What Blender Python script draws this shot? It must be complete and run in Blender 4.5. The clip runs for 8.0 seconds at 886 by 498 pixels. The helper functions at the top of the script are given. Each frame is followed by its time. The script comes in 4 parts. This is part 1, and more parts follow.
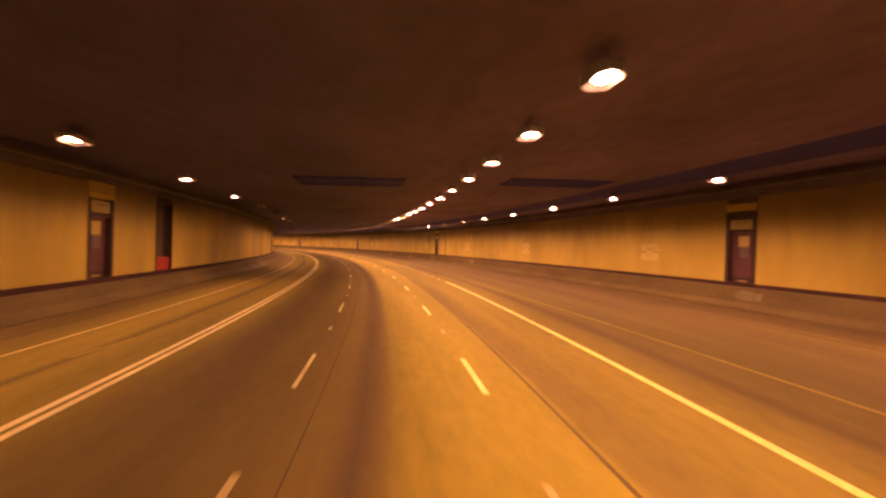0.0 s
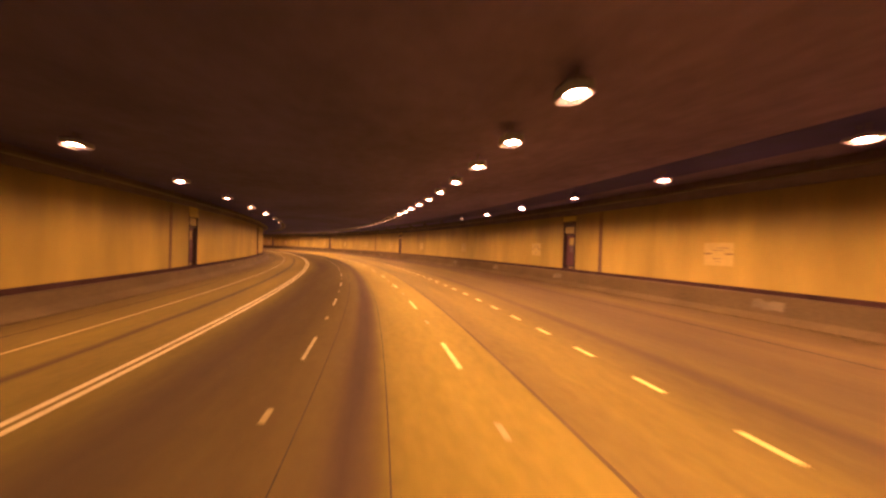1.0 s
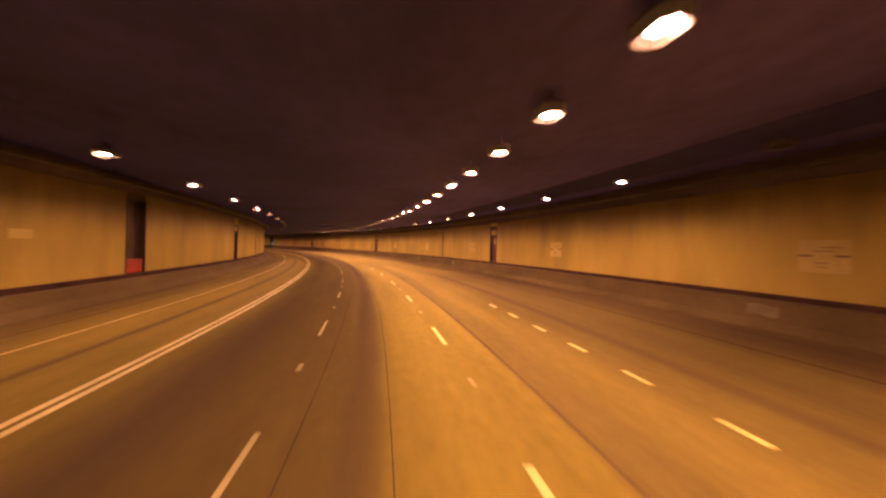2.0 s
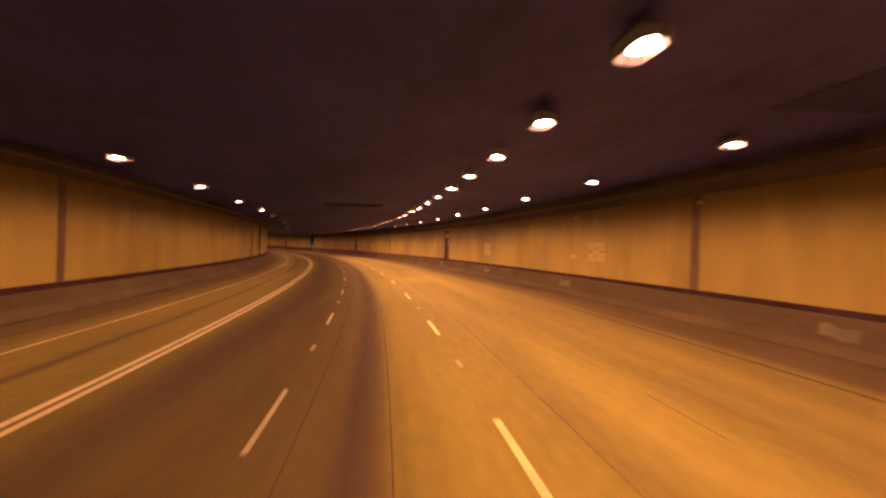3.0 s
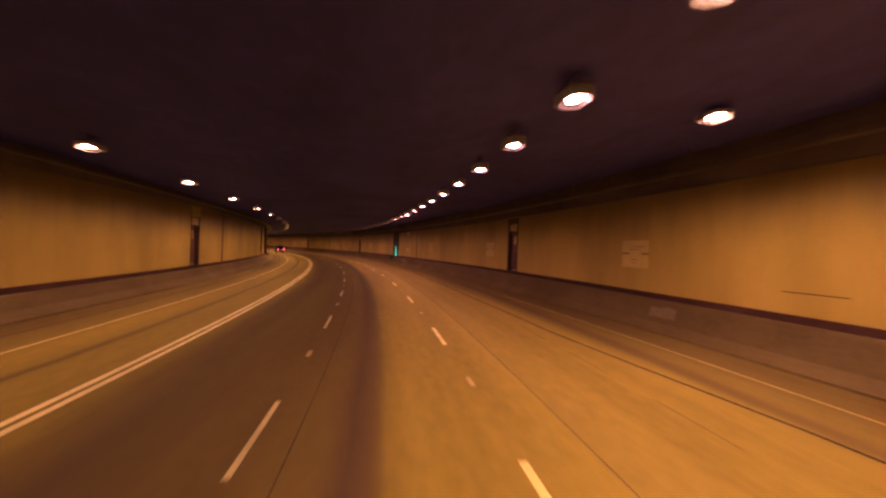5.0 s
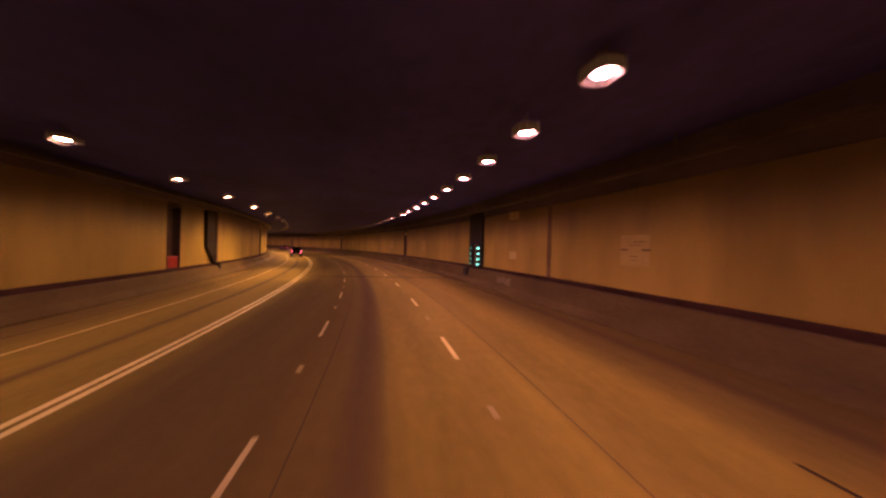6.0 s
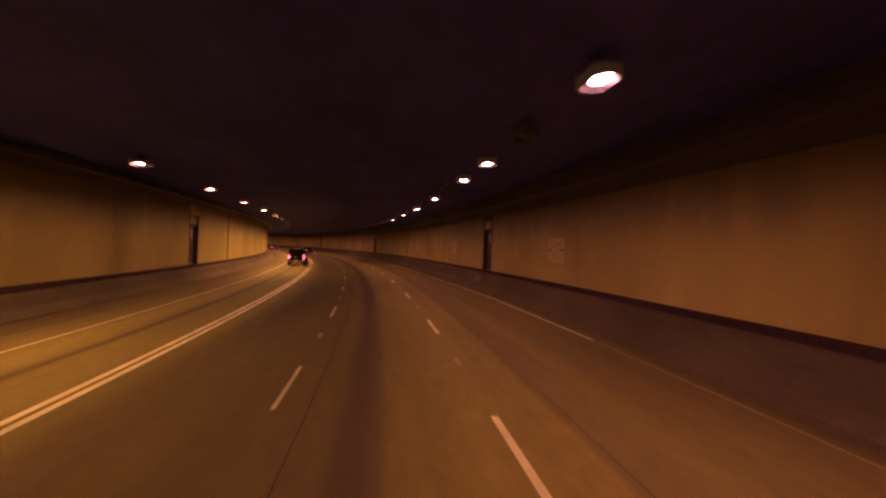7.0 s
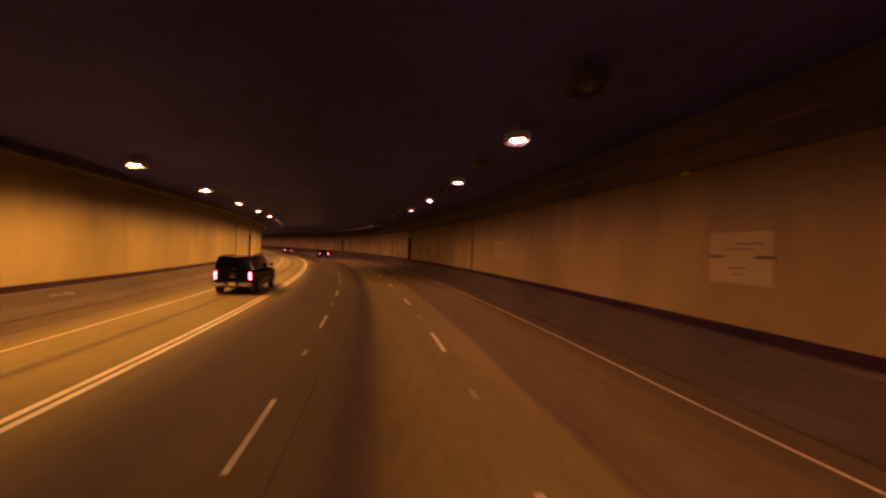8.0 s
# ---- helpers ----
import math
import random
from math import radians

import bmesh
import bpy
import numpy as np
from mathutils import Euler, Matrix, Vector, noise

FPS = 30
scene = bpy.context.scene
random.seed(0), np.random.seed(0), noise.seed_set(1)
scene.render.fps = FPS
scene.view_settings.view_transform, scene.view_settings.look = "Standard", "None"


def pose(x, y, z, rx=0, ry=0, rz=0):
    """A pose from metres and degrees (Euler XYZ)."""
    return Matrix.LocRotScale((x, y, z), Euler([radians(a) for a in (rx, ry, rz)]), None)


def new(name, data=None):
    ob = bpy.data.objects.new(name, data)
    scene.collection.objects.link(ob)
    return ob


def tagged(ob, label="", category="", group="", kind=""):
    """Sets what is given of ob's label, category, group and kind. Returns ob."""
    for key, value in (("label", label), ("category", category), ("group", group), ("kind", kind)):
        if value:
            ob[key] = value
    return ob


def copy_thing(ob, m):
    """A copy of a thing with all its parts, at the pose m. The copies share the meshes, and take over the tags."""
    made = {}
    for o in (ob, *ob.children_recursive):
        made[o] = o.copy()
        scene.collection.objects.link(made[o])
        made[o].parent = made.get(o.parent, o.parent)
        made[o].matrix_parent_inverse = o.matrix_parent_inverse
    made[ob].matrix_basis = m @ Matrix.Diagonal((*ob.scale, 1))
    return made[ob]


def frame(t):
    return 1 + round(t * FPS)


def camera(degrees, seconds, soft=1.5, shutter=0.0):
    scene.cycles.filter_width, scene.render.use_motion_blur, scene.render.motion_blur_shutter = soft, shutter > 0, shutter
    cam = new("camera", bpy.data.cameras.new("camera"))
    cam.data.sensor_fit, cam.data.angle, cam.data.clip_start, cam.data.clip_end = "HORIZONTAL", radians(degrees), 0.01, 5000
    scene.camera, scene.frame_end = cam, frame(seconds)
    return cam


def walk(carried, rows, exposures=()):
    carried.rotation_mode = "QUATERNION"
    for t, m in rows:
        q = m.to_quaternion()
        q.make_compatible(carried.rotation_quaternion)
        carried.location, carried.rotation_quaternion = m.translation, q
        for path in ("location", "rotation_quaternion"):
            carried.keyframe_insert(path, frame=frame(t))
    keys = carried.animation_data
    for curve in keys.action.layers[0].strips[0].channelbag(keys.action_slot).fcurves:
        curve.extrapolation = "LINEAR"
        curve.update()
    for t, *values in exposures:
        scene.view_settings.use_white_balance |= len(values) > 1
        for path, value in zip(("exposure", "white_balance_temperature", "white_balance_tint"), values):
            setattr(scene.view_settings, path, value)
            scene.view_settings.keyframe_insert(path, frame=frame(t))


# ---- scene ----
# The tunnel bends left on one circle: s runs along it, d across (right of the lane is positive), z up.
BEND = 0.0037
RADIUS = 1 / BEND
EYE = 2.52


def at(s, d, z=0.0):
    a = s * BEND
    return Vector((-RADIUS + (RADIUS + d) * math.cos(a), (RADIUS + d) * math.sin(a), z))


def spot(s, d, z=0.0, turn=0.0):
    """A pose on the bend: its y axis runs along the tunnel, its x axis to the right."""
    p = at(s, d, z)
    return pose(p.x, p.y, p.z, 0, 0, math.degrees(s * BEND) + turn)


# seconds, way along the bend, heading off the tangent, tilt, lean
ROWS = [
    (0, 0, -6.72, -0.34, 1.76),
    (0.3, 11.12, -8.23, -0.42, 1.46),
    (0.5, 18.85, -8.61, -0.26, 1.59),
    (0.7, 26.55, -8.73, -0.3, 1.64),
    (1, 37.64, -7.99, -0.26, 1.7),
    (1.2, 45.25, -7.64, -0.22, 1.81),
    (1.5, 56.48, -7.9, -0.12, 1.94),
    (1.7, 63.68, -7.79, -0.19, 1.82),
    (2.8, 105.17, -7.99, -0.22, 1.88),
    (3, 112.59, -7.5, -0.15, 1.94),
    (3.3, 123.85, -6.96, -0.02, 2),
    (3.6, 134.92, -6.81, 0.02, 2.1),
    (4, 149.43, -7.33, 0.06, 2.1),
    (4.4, 163.77, -7.18, -0.06, 1.85),
    (4.8, 177.45, -7.52, 0.06, 2.1),
    (5, 184.1, -7.52, -0.08, 2.06),
    (5.2, 191, -7.49, -0.17, 1.91),
    (6.3, 225.67, -7.55, -0.13, 1.84),
    (6.5, 231.37, -7.5, 0.1, 2.05),
    (6.7, 237.3, -7.43, 0.08, 2.05),
    (7, 245.42, -7.48, -0.2, 2.11),
    (7.3, 252.89, -7.63, -0.08, 1.91),
    (7.5, 258.13, -7.7, -0.02, 2.1),
    (7.7, 263.27, -7.81, -0.08, 2.18),
    (8, 270.74, -8.17, 0.02, 2.17),
]


def eye_pose(s, heading, tilt, lean):
    p = at(s, 0.0, EYE)
    return pose(p.x, p.y, p.z, 90 + tilt, 0, math.degrees(s * BEND) + heading) @ pose(0, 0, 0, 0, 0, lean)


cam = camera(96.3, 8.0, soft=2.5, shutter=0.13)
walk(cam, [(t, eye_pose(s, y, p, r)) for t, s, y, p, r in ROWS],
     exposures=[(0.0, 1.1, 6300, 12), (0.5, 0.85, 6100, 12), (1.0, 1.25, 5900, 6), (1.5, 1.15, 5700, 6), (3.0, 0.8, 5700, 15), (3.5, 0.6, 5600, 15), (4.0, 0.5, 5500, 15), (4.5, 0.5, 5400, 13), (5.0, 0.85, 5450, 13), (6.5, 0.95, 5300, 24), (7.0, 0.52, 5200, 26), (7.5, 0.82, 5250, 29), (8.0, 0.72, 5450, 23)])

# ---- light: the tunnel is closed, its sodium lamps are the only light ----
world = bpy.data.worlds.new("night")
world.use_nodes = True
world.node_tree.nodes["Background"].inputs["Color"].default_value = (0.01, 0.008, 0.012, 1)
world.node_tree.nodes["Background"].inputs["Strength"].default_value = 0.2
scene.world = world
LAMP = 72.0
LAMP_COLOUR = (1.0, 0.39, 0.20)


# ---- materials ----
def nodes_of(name):
    m = bpy.data.materials.new(name)
    m.use_nodes = True
    t = m.node_tree
    return m, t, t.nodes["Principled BSDF"]


def rgb(c):
    return (c[0], c[1], c[2], 1.0)


def surface(name, low, high, rough=0.6, scale=(1, 1, 1), fine=8.0, bump=0.2, metal=0.0, coords="Position", spec=0.5):
    """Two scales of variation between two colours, with fine relief."""
    m, t, b = nodes_of(name)
    N, L = t.nodes.new, t.links.new
    if coords == "Position":
        src = N("ShaderNodeNewGeometry").outputs["Position"]
    elif coords == "UV":
        src = N("ShaderNodeUVMap").outputs["UV"]
    else:
        src = N("ShaderNodeTexCoord").outputs["Object"]
    mp = N("ShaderNodeMapping")
    mp.inputs["Scale"].default_value = scale
    L(src, mp.inputs["Vector"])
    n1 = N("ShaderNodeTexNoise")
    n1.inputs["Scale"].default_value, n1.inputs["Detail"].default_value = 1.0, 5.0
    L(mp.outputs["Vector"], n1.inputs["Vector"])
    n2 = N("ShaderNodeTexNoise")
    n2.inputs["Scale"].default_value, n2.inputs["Detail"].default_value = fine, 4.0
    L(mp.outputs["Vector"], n2.inputs["Vector"])
    mix = N("ShaderNodeMix")
    mix.data_type = "FLOAT"
    mix.inputs[0].default_value = 0.35
    L(n1.outputs["Fac"], mix.inputs[2])
    L(n2.outputs["Fac"], mix.inputs[3])
    ramp = N("ShaderNodeValToRGB")
    ramp.color_ramp.elements[0].position, ramp.color_ramp.elements[0].color = 0.32, rgb(low)
    ramp.color_ramp.elements[1].position, ramp.color_ramp.elements[1].color = 0.68, rgb(high)
    L(mix.outputs[0], ramp.inputs["Fac"])
    L(ramp.outputs["Color"], b.inputs["Base Color"])
    rr = N("ShaderNodeMapRange")
    rr.inputs["To Min"].default_value, rr.inputs["To Max"].default_value = max(0.02, rough - 0.1), min(1, rough + 0.1)
    L(n2.outputs["Fac"], rr.inputs["Value"])
    L(rr.outputs["Result"], b.inputs["Roughness"])
    b.inputs["Metallic"].default_value = metal
    b.inputs["Specular IOR Level"].default_value = spec
    if bump:
        bp = N("ShaderNodeBump")
        bp.inputs["Strength"].default_value, bp.inputs["Distance"].default_value = bump, 0.01
        L(n2.outputs["Fac"], bp.inputs["Height"])
        L(bp.outputs["Normal"], b.inputs["Normal"])
    return m


def glowing(name, colour, strength):
    m, t, b = nodes_of(name)
    b.inputs["Base Color"].default_value = rgb(colour)
    b.inputs["Emission Color"].default_value = rgb(colour)
    b.inputs["Emission Strength"].default_value = strength
    return m


def road_material():
    """Worn concrete: u runs along the tunnel, v across; oil darkens the lane middles, and lamp falloff is painted in.
    """
    m, t, b = nodes_of("worn_concrete_road")
    N, L = t.nodes.new, t.links.new
    uv = N("ShaderNodeUVMap").outputs["UV"]
    sep = N("ShaderNodeSeparateXYZ")
    L(uv, sep.inputs[0])

    def noise_at(sx, sy, detail=4.0):
        mp = N("ShaderNodeMapping")
        mp.inputs["Scale"].default_value = (sx, sy, 1)
        L(uv, mp.inputs["Vector"])
        n = N("ShaderNodeTexNoise")
        n.inputs["Scale"].default_value, n.inputs["Detail"].default_value = 1.0, detail
        L(mp.outputs["Vector"], n.inputs["Vector"])
        return n.outputs["Fac"]

    def maths(op, a, c=None):
        n = N("ShaderNodeMath")
        n.operation = op
        for i, v in enumerate((a, c)):
            if v is None:
                continue
            if isinstance(v, (int, float)):
                n.inputs[i].default_value = v
            else:
                L(v, n.inputs[i])
        return n.outputs[0]

    wob = maths("MULTIPLY", maths("SUBTRACT", noise_at(0.02, 0.0), 0.5), 0.2)
    wob = maths("ADD", wob, maths("MULTIPLY", maths("SUBTRACT", noise_at(0.35, 1.5), 0.5), 0.16))
    across = maths("DIVIDE", maths("ADD", maths("ADD", sep.outputs["Y"], wob), 12.0), 32.0)
    grime = N("ShaderNodeValToRGB")
    grime.color_ramp.interpolation = "EASE"
    while len(grime.color_ramp.elements) < len(GRIME_AND_FALLOFF):
        grime.color_ramp.elements.new(0.5)
    for e, (d, g) in zip(grime.color_ramp.elements, GRIME_AND_FALLOFF):
        e.position, e.color = (d + 12.0) / 32.0, (g, g, g, 1)
    L(across, grime.inputs["Fac"])
    oil = maths("MULTIPLY", grime.outputs["Color"], maths("ADD", maths("MULTIPLY", noise_at(0.03, 0.4), 0.8), 0.6))
    def ramp_of(value, a, z):
        r = N("ShaderNodeMapRange")
        r.interpolation_type = "SMOOTHSTEP"
        r.inputs["From Min"].default_value, r.inputs["From Max"].default_value = a, z
        L(value, r.inputs["Value"])
        return r.outputs["Result"]

    # the outer lanes were resurfaced along one stretch and are cleaner there
    resurfaced = maths("MULTIPLY", maths("MULTIPLY", ramp_of(sep.outputs["X"], 104.0, 118.0), ramp_of(sep.outputs["X"], 252.0, 225.0)),
                       maths("MULTIPLY", ramp_of(sep.outputs["Y"], 2.4, 2.7), ramp_of(maths("ADD", sep.outputs["Y"], maths("MULTIPLY", sep.outputs["X"], 0.045)), 15.2, 14.5)))
    oil = maths("MULTIPLY", oil, maths("SUBTRACT", 1.0, maths("MULTIPLY", resurfaced, 0.5)))
    base = N("ShaderNodeValToRGB")
    base.color_ramp.elements[0].position, base.color_ramp.elements[0].color = 0.34, (0.195, 0.165, 0.019, 1)
    base.color_ramp.elements[1].position, base.color_ramp.elements[1].color = 0.66, (0.31, 0.265, 0.030, 1)
    mixf = N("ShaderNodeMix")
    mixf.inputs[0].default_value = 0.3
    L(noise_at(0.06, 0.6), mixf.inputs[2])
    L(noise_at(2.0, 5.0, 6.0), mixf.inputs[3])
    L(mixf.outputs[0], base.inputs["Fac"])
    mix = N("ShaderNodeMix")
    mix.data_type = "RGBA"
    L(maths("MINIMUM", oil, 0.92), mix.inputs[0])
    L(base.outputs["Color"], mix.inputs[6])
    mix.inputs[7].default_value = (0.066, 0.044, 0.030, 1)
    L(mix.outputs[2], b.inputs["Base Color"])
    rough = N("ShaderNodeMapRange")
    rough.inputs["To Min"].default_value, rough.inputs["To Max"].default_value = 0.7, 0.9
    L(noise_at(0.4, 3.0), rough.inputs["Value"])
    L(rough.outputs["Result"], b.inputs["Roughness"])
    b.inputs["Specular IOR Level"].default_value = 0.08
    bp = N("ShaderNodeBump")
    bp.inputs["Strength"].default_value, bp.inputs["Distance"].default_value = 0.25, 0.006
    L(noise_at(9.0, 25.0, 5.0), bp.inputs["Height"])
    L(bp.outputs["Normal"], b.inputs["Normal"])
    return m


# how dark the concrete is from inner to outer wall: oil, tyre dirt and painted lamp falloff
GRIME_AND_FALLOFF = [(-11.0, 0.68), (-9.6, 0.68), (-8.6, 0.52), (-7.9, 0.42), (-7.2, 0.24), (-6.62, 0.28), (-6.4, 0.80), (-6.18, 0.28), (-5.2, 0.22), (-4.5, 0.34), (-3.9, 0.66), (-3.35, 0.78), (-2.8, 0.72), (-2.3, 0.66), (-1.1, 0.60), (-0.75, 0.60),
         (-0.35, 0.84), (-0.08, 0.72), (0.12, 0.30), (0.4, 0.12), (1.2, 0.07), (2.6, 0.12), (2.72, 0.50), (3.3, 0.48), (3.8, 0.36), (4.6, 0.36), (6.1, 0.52), (6.55, 0.78), (7.0, 0.60), (9.0, 0.72), (11.3, 0.8), (19.0, 0.86)]
ROAD = road_material()
# tone bands mix stains with scallops of lamp light painted in
PANEL = surface("cream_enamel_wall", (0.32, 0.262, 0.046), (0.60, 0.50, 0.09), 0.5, (0.30, 0.30, 0.085), 1.7, 0.03, spec=0.25)
SOOT = surface("sooty_concrete", (0.07, 0.054, 0.036), (0.16, 0.125, 0.085), 0.9, (0.25, 0.25, 0.25), 9.0, 0.3)
HEAD = surface("dark_wall_head", (0.06, 0.05, 0.09), (0.15, 0.125, 0.20), 0.9, (0.2, 0.2, 0.6), 7.0, 0.3)
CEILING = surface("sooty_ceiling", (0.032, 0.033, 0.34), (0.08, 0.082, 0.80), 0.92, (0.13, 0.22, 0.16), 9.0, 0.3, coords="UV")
SLOT = surface("dark_slot_shade", (0.022, 0.021, 0.19), (0.050, 0.047, 0.42), 0.95, (0.2, 0.2, 0.2), 9.0, 0.2)


def streak_soot_shade(m, dark):
    """Ragged soot streaks run down from the wall head with lamp cut-off shade painted in: u runs along the wall, v up
    it.
    """
    t = m.node_tree
    N, L = t.nodes.new, t.links.new
    ramp = next(n for n in t.nodes if n.type == "VALTORGB")
    bsdf = t.nodes["Principled BSDF"]
    uv = N("ShaderNodeUVMap").outputs["UV"]
    sep = N("ShaderNodeSeparateXYZ")
    L(uv, sep.inputs[0])
    total = sep.outputs["Y"]
    for sx, sy, gain in ((0.9, 0.5, 0.34), (4.0, 0.6, 0.12), (0.12, 0.3, 0.30)):
        mp = N("ShaderNodeMapping")
        mp.inputs["Scale"].default_value = (sx, sy, 1)
        L(uv, mp.inputs["Vector"])
        n = N("ShaderNodeTexNoise")
        n.inputs["Scale"].default_value, n.inputs["Detail"].default_value = 1.0, 3.0
        L(mp.outputs["Vector"], n.inputs["Vector"])
        ma = N("ShaderNodeMath")
        ma.operation = "MULTIPLY_ADD"
        ma.inputs[1].default_value = gain
        L(n.outputs["Fac"], ma.inputs[0])
        L(total, ma.inputs[2])
        total = ma.outputs[0]
    r = N("ShaderNodeMapRange")
    r.interpolation_type = "SMOOTHSTEP"
    r.inputs["From Min"].default_value, r.inputs["From Max"].default_value = 0.80, 1.38
    r.inputs["To Max"].default_value = 0.66
    L(total, r.inputs["Value"])
    mix = N("ShaderNodeMix")
    mix.data_type = "RGBA"
    L(r.outputs["Result"], mix.inputs[0])
    L(ramp.outputs["Color"], mix.inputs[6])
    mix.inputs[7].default_value = rgb(dark)
    L(mix.outputs[2], bsdf.inputs["Base Color"])


streak_soot_shade(PANEL, (0.10, 0.078, 0.075))


def paint_bounce_light(m, left, right_side):
    """Paints bounced light into the ceiling: lighter, browner over the outer lanes, most where widest."""
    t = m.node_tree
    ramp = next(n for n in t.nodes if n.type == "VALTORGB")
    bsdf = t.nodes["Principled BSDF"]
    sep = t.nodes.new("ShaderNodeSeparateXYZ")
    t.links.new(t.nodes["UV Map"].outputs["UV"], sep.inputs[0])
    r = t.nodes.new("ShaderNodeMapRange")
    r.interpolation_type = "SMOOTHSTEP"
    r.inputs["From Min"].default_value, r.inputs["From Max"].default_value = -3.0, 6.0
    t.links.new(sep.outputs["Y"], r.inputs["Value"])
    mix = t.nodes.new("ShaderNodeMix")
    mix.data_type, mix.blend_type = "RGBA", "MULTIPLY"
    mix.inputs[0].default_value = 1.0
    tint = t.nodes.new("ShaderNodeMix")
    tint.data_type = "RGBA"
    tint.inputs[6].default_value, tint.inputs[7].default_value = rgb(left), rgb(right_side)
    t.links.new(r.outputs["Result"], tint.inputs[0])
    # the first stretch is tinted brighter too, for its stronger light
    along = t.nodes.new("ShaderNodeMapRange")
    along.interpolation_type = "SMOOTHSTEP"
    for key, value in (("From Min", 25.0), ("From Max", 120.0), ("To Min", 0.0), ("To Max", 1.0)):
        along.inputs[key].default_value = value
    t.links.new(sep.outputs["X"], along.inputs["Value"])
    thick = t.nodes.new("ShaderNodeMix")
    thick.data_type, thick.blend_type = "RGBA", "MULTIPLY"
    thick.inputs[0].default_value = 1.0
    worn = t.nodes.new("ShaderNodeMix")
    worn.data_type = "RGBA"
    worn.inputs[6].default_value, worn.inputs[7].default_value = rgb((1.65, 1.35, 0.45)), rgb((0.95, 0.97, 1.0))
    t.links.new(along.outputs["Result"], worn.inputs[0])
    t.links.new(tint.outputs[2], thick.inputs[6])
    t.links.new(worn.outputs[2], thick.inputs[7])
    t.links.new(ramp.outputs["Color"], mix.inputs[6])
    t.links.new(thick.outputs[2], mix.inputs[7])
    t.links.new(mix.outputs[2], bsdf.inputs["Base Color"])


paint_bounce_light(CEILING, (0.9, 0.9, 0.95), (1.55, 1.35, 1.1))
BARRIER = surface("cast_concrete", (0.09, 0.072, 0.03), (0.155, 0.124, 0.05), 0.75, (0.35, 0.35, 0.8), 14.0, 0.35, spec=0.1)
LEDGE = surface("dark_ledge", (0.028, 0.014, 0.012), (0.07, 0.035, 0.03), 0.8, (0.8, 0.8, 0.8), 10.0, 0.2, spec=0.1)
JOINT = surface("joint_filler", (0.13, 0.09, 0.045), (0.24, 0.17, 0.085), 0.8, (1, 1, 1), 10.0, 0.3)
TAR = surface("tar_seam", (0.016, 0.013, 0.012), (0.04, 0.033, 0.03), 0.85, (0.5, 0.5, 0.5), 20.0, 0.3, spec=0.1)
SOFT_TAR = surface("worn_tar_seam", (0.05, 0.04, 0.022), (0.10, 0.082, 0.04), 0.85, (0.4, 0.4, 0.4), 15.0, 0.3, spec=0.1)
WHITE = surface("worn_white_paint", (0.50, 0.465, 0.17), (0.80, 0.75, 0.30), 0.55, (1.2, 1.2, 1.2), 12.0, 0.3)
FADED = surface("faded_white_paint", (0.36, 0.335, 0.14), (0.64, 0.60, 0.26), 0.6, (0.9, 0.9, 0.9), 12.0, 0.3)
GHOST = surface("scraped_paint", (0.24, 0.20, 0.028), (0.30, 0.25, 0.04), 0.8, (0.9, 0.9, 0.9), 9.0, 0.2, spec=0.08)
JOINT_TAR = surface("weathered_tar", (0.02, 0.016, 0.010), (0.045, 0.035, 0.018), 0.85, (0.5, 0.5, 0.5), 12.0, 0.3, spec=0.1)
WORN_MARK = surface("worn_pale_mark", (0.30, 0.26, 0.09), (0.42, 0.37, 0.14), 0.7, (0.9, 0.9, 0.9), 9.0, 0.2, spec=0.1)
# copy of the white paint with the lamps' yellow light put into its colour
WARM = surface("yellow_lit_white_paint", (0.50, 0.455, 0.13), (0.80, 0.73, 0.23), 0.6, (1.2, 1.2, 1.2), 12.0, 0.3, spec=0.2)
SEAM = surface("browned_seam", (0.085, 0.067, 0.022), (0.15, 0.12, 0.04), 0.85, (0.4, 0.4, 0.4), 15.0, 0.3, spec=0.1)
YELLOW = surface("worn_yellow_paint", (0.36, 0.31, 0.09), (0.58, 0.51, 0.16), 0.55, (1.2, 1.2, 1.2), 12.0, 0.3)
DOOR = surface("brown_door_paint", (0.08, 0.03, 0.04), (0.15, 0.058, 0.07), 0.5, (1, 1, 1), 14.0, 0.1, coords="Object")
FRAME = surface("dark_steel_frame", (0.03, 0.018, 0.016), (0.07, 0.042, 0.035), 0.5, (1, 1, 1), 14.0, 0.1, coords="Object")
PLATE = surface("grimy_white_sign", (0.46, 0.40, 0.095), (0.66, 0.57, 0.145), 0.5, (1.5, 1.5, 1.5), 9.0, 0.05, coords="Object")
DULL = surface("dulled_plate", (0.40, 0.345, 0.115), (0.58, 0.50, 0.17), 0.6, (1.5, 1.5, 1.5), 9.0, 0.05, coords="Object")
NOTICE = surface("grey_notice", (0.13, 0.10, 0.10), (0.2, 0.155, 0.155), 0.6, (1.5, 1.5, 1.5), 9.0, 0.05, coords="Object")
PRINT = surface("grey_print", (0.24, 0.19, 0.08), (0.34, 0.28, 0.12), 0.6, (2, 2, 2), 9.0, 0.0, coords="Object")
RED = surface("red_cabinet_paint", (0.30, 0.02, 0.015), (0.5, 0.04, 0.03), 0.4, (1, 1, 1), 9.0, 0.05, coords="Object")
PATCH = surface("pale_mortar", (0.115, 0.097, 0.046), (0.215, 0.18, 0.085), 0.8, (1.5, 1.5, 1.5), 9.0, 0.3)
HOUSING = surface("lamp_housing", (0.08, 0.068, 0.13), (0.13, 0.11, 0.2), 0.6, (3, 3, 3), 9.0, 0.1, 0.0, "Object")
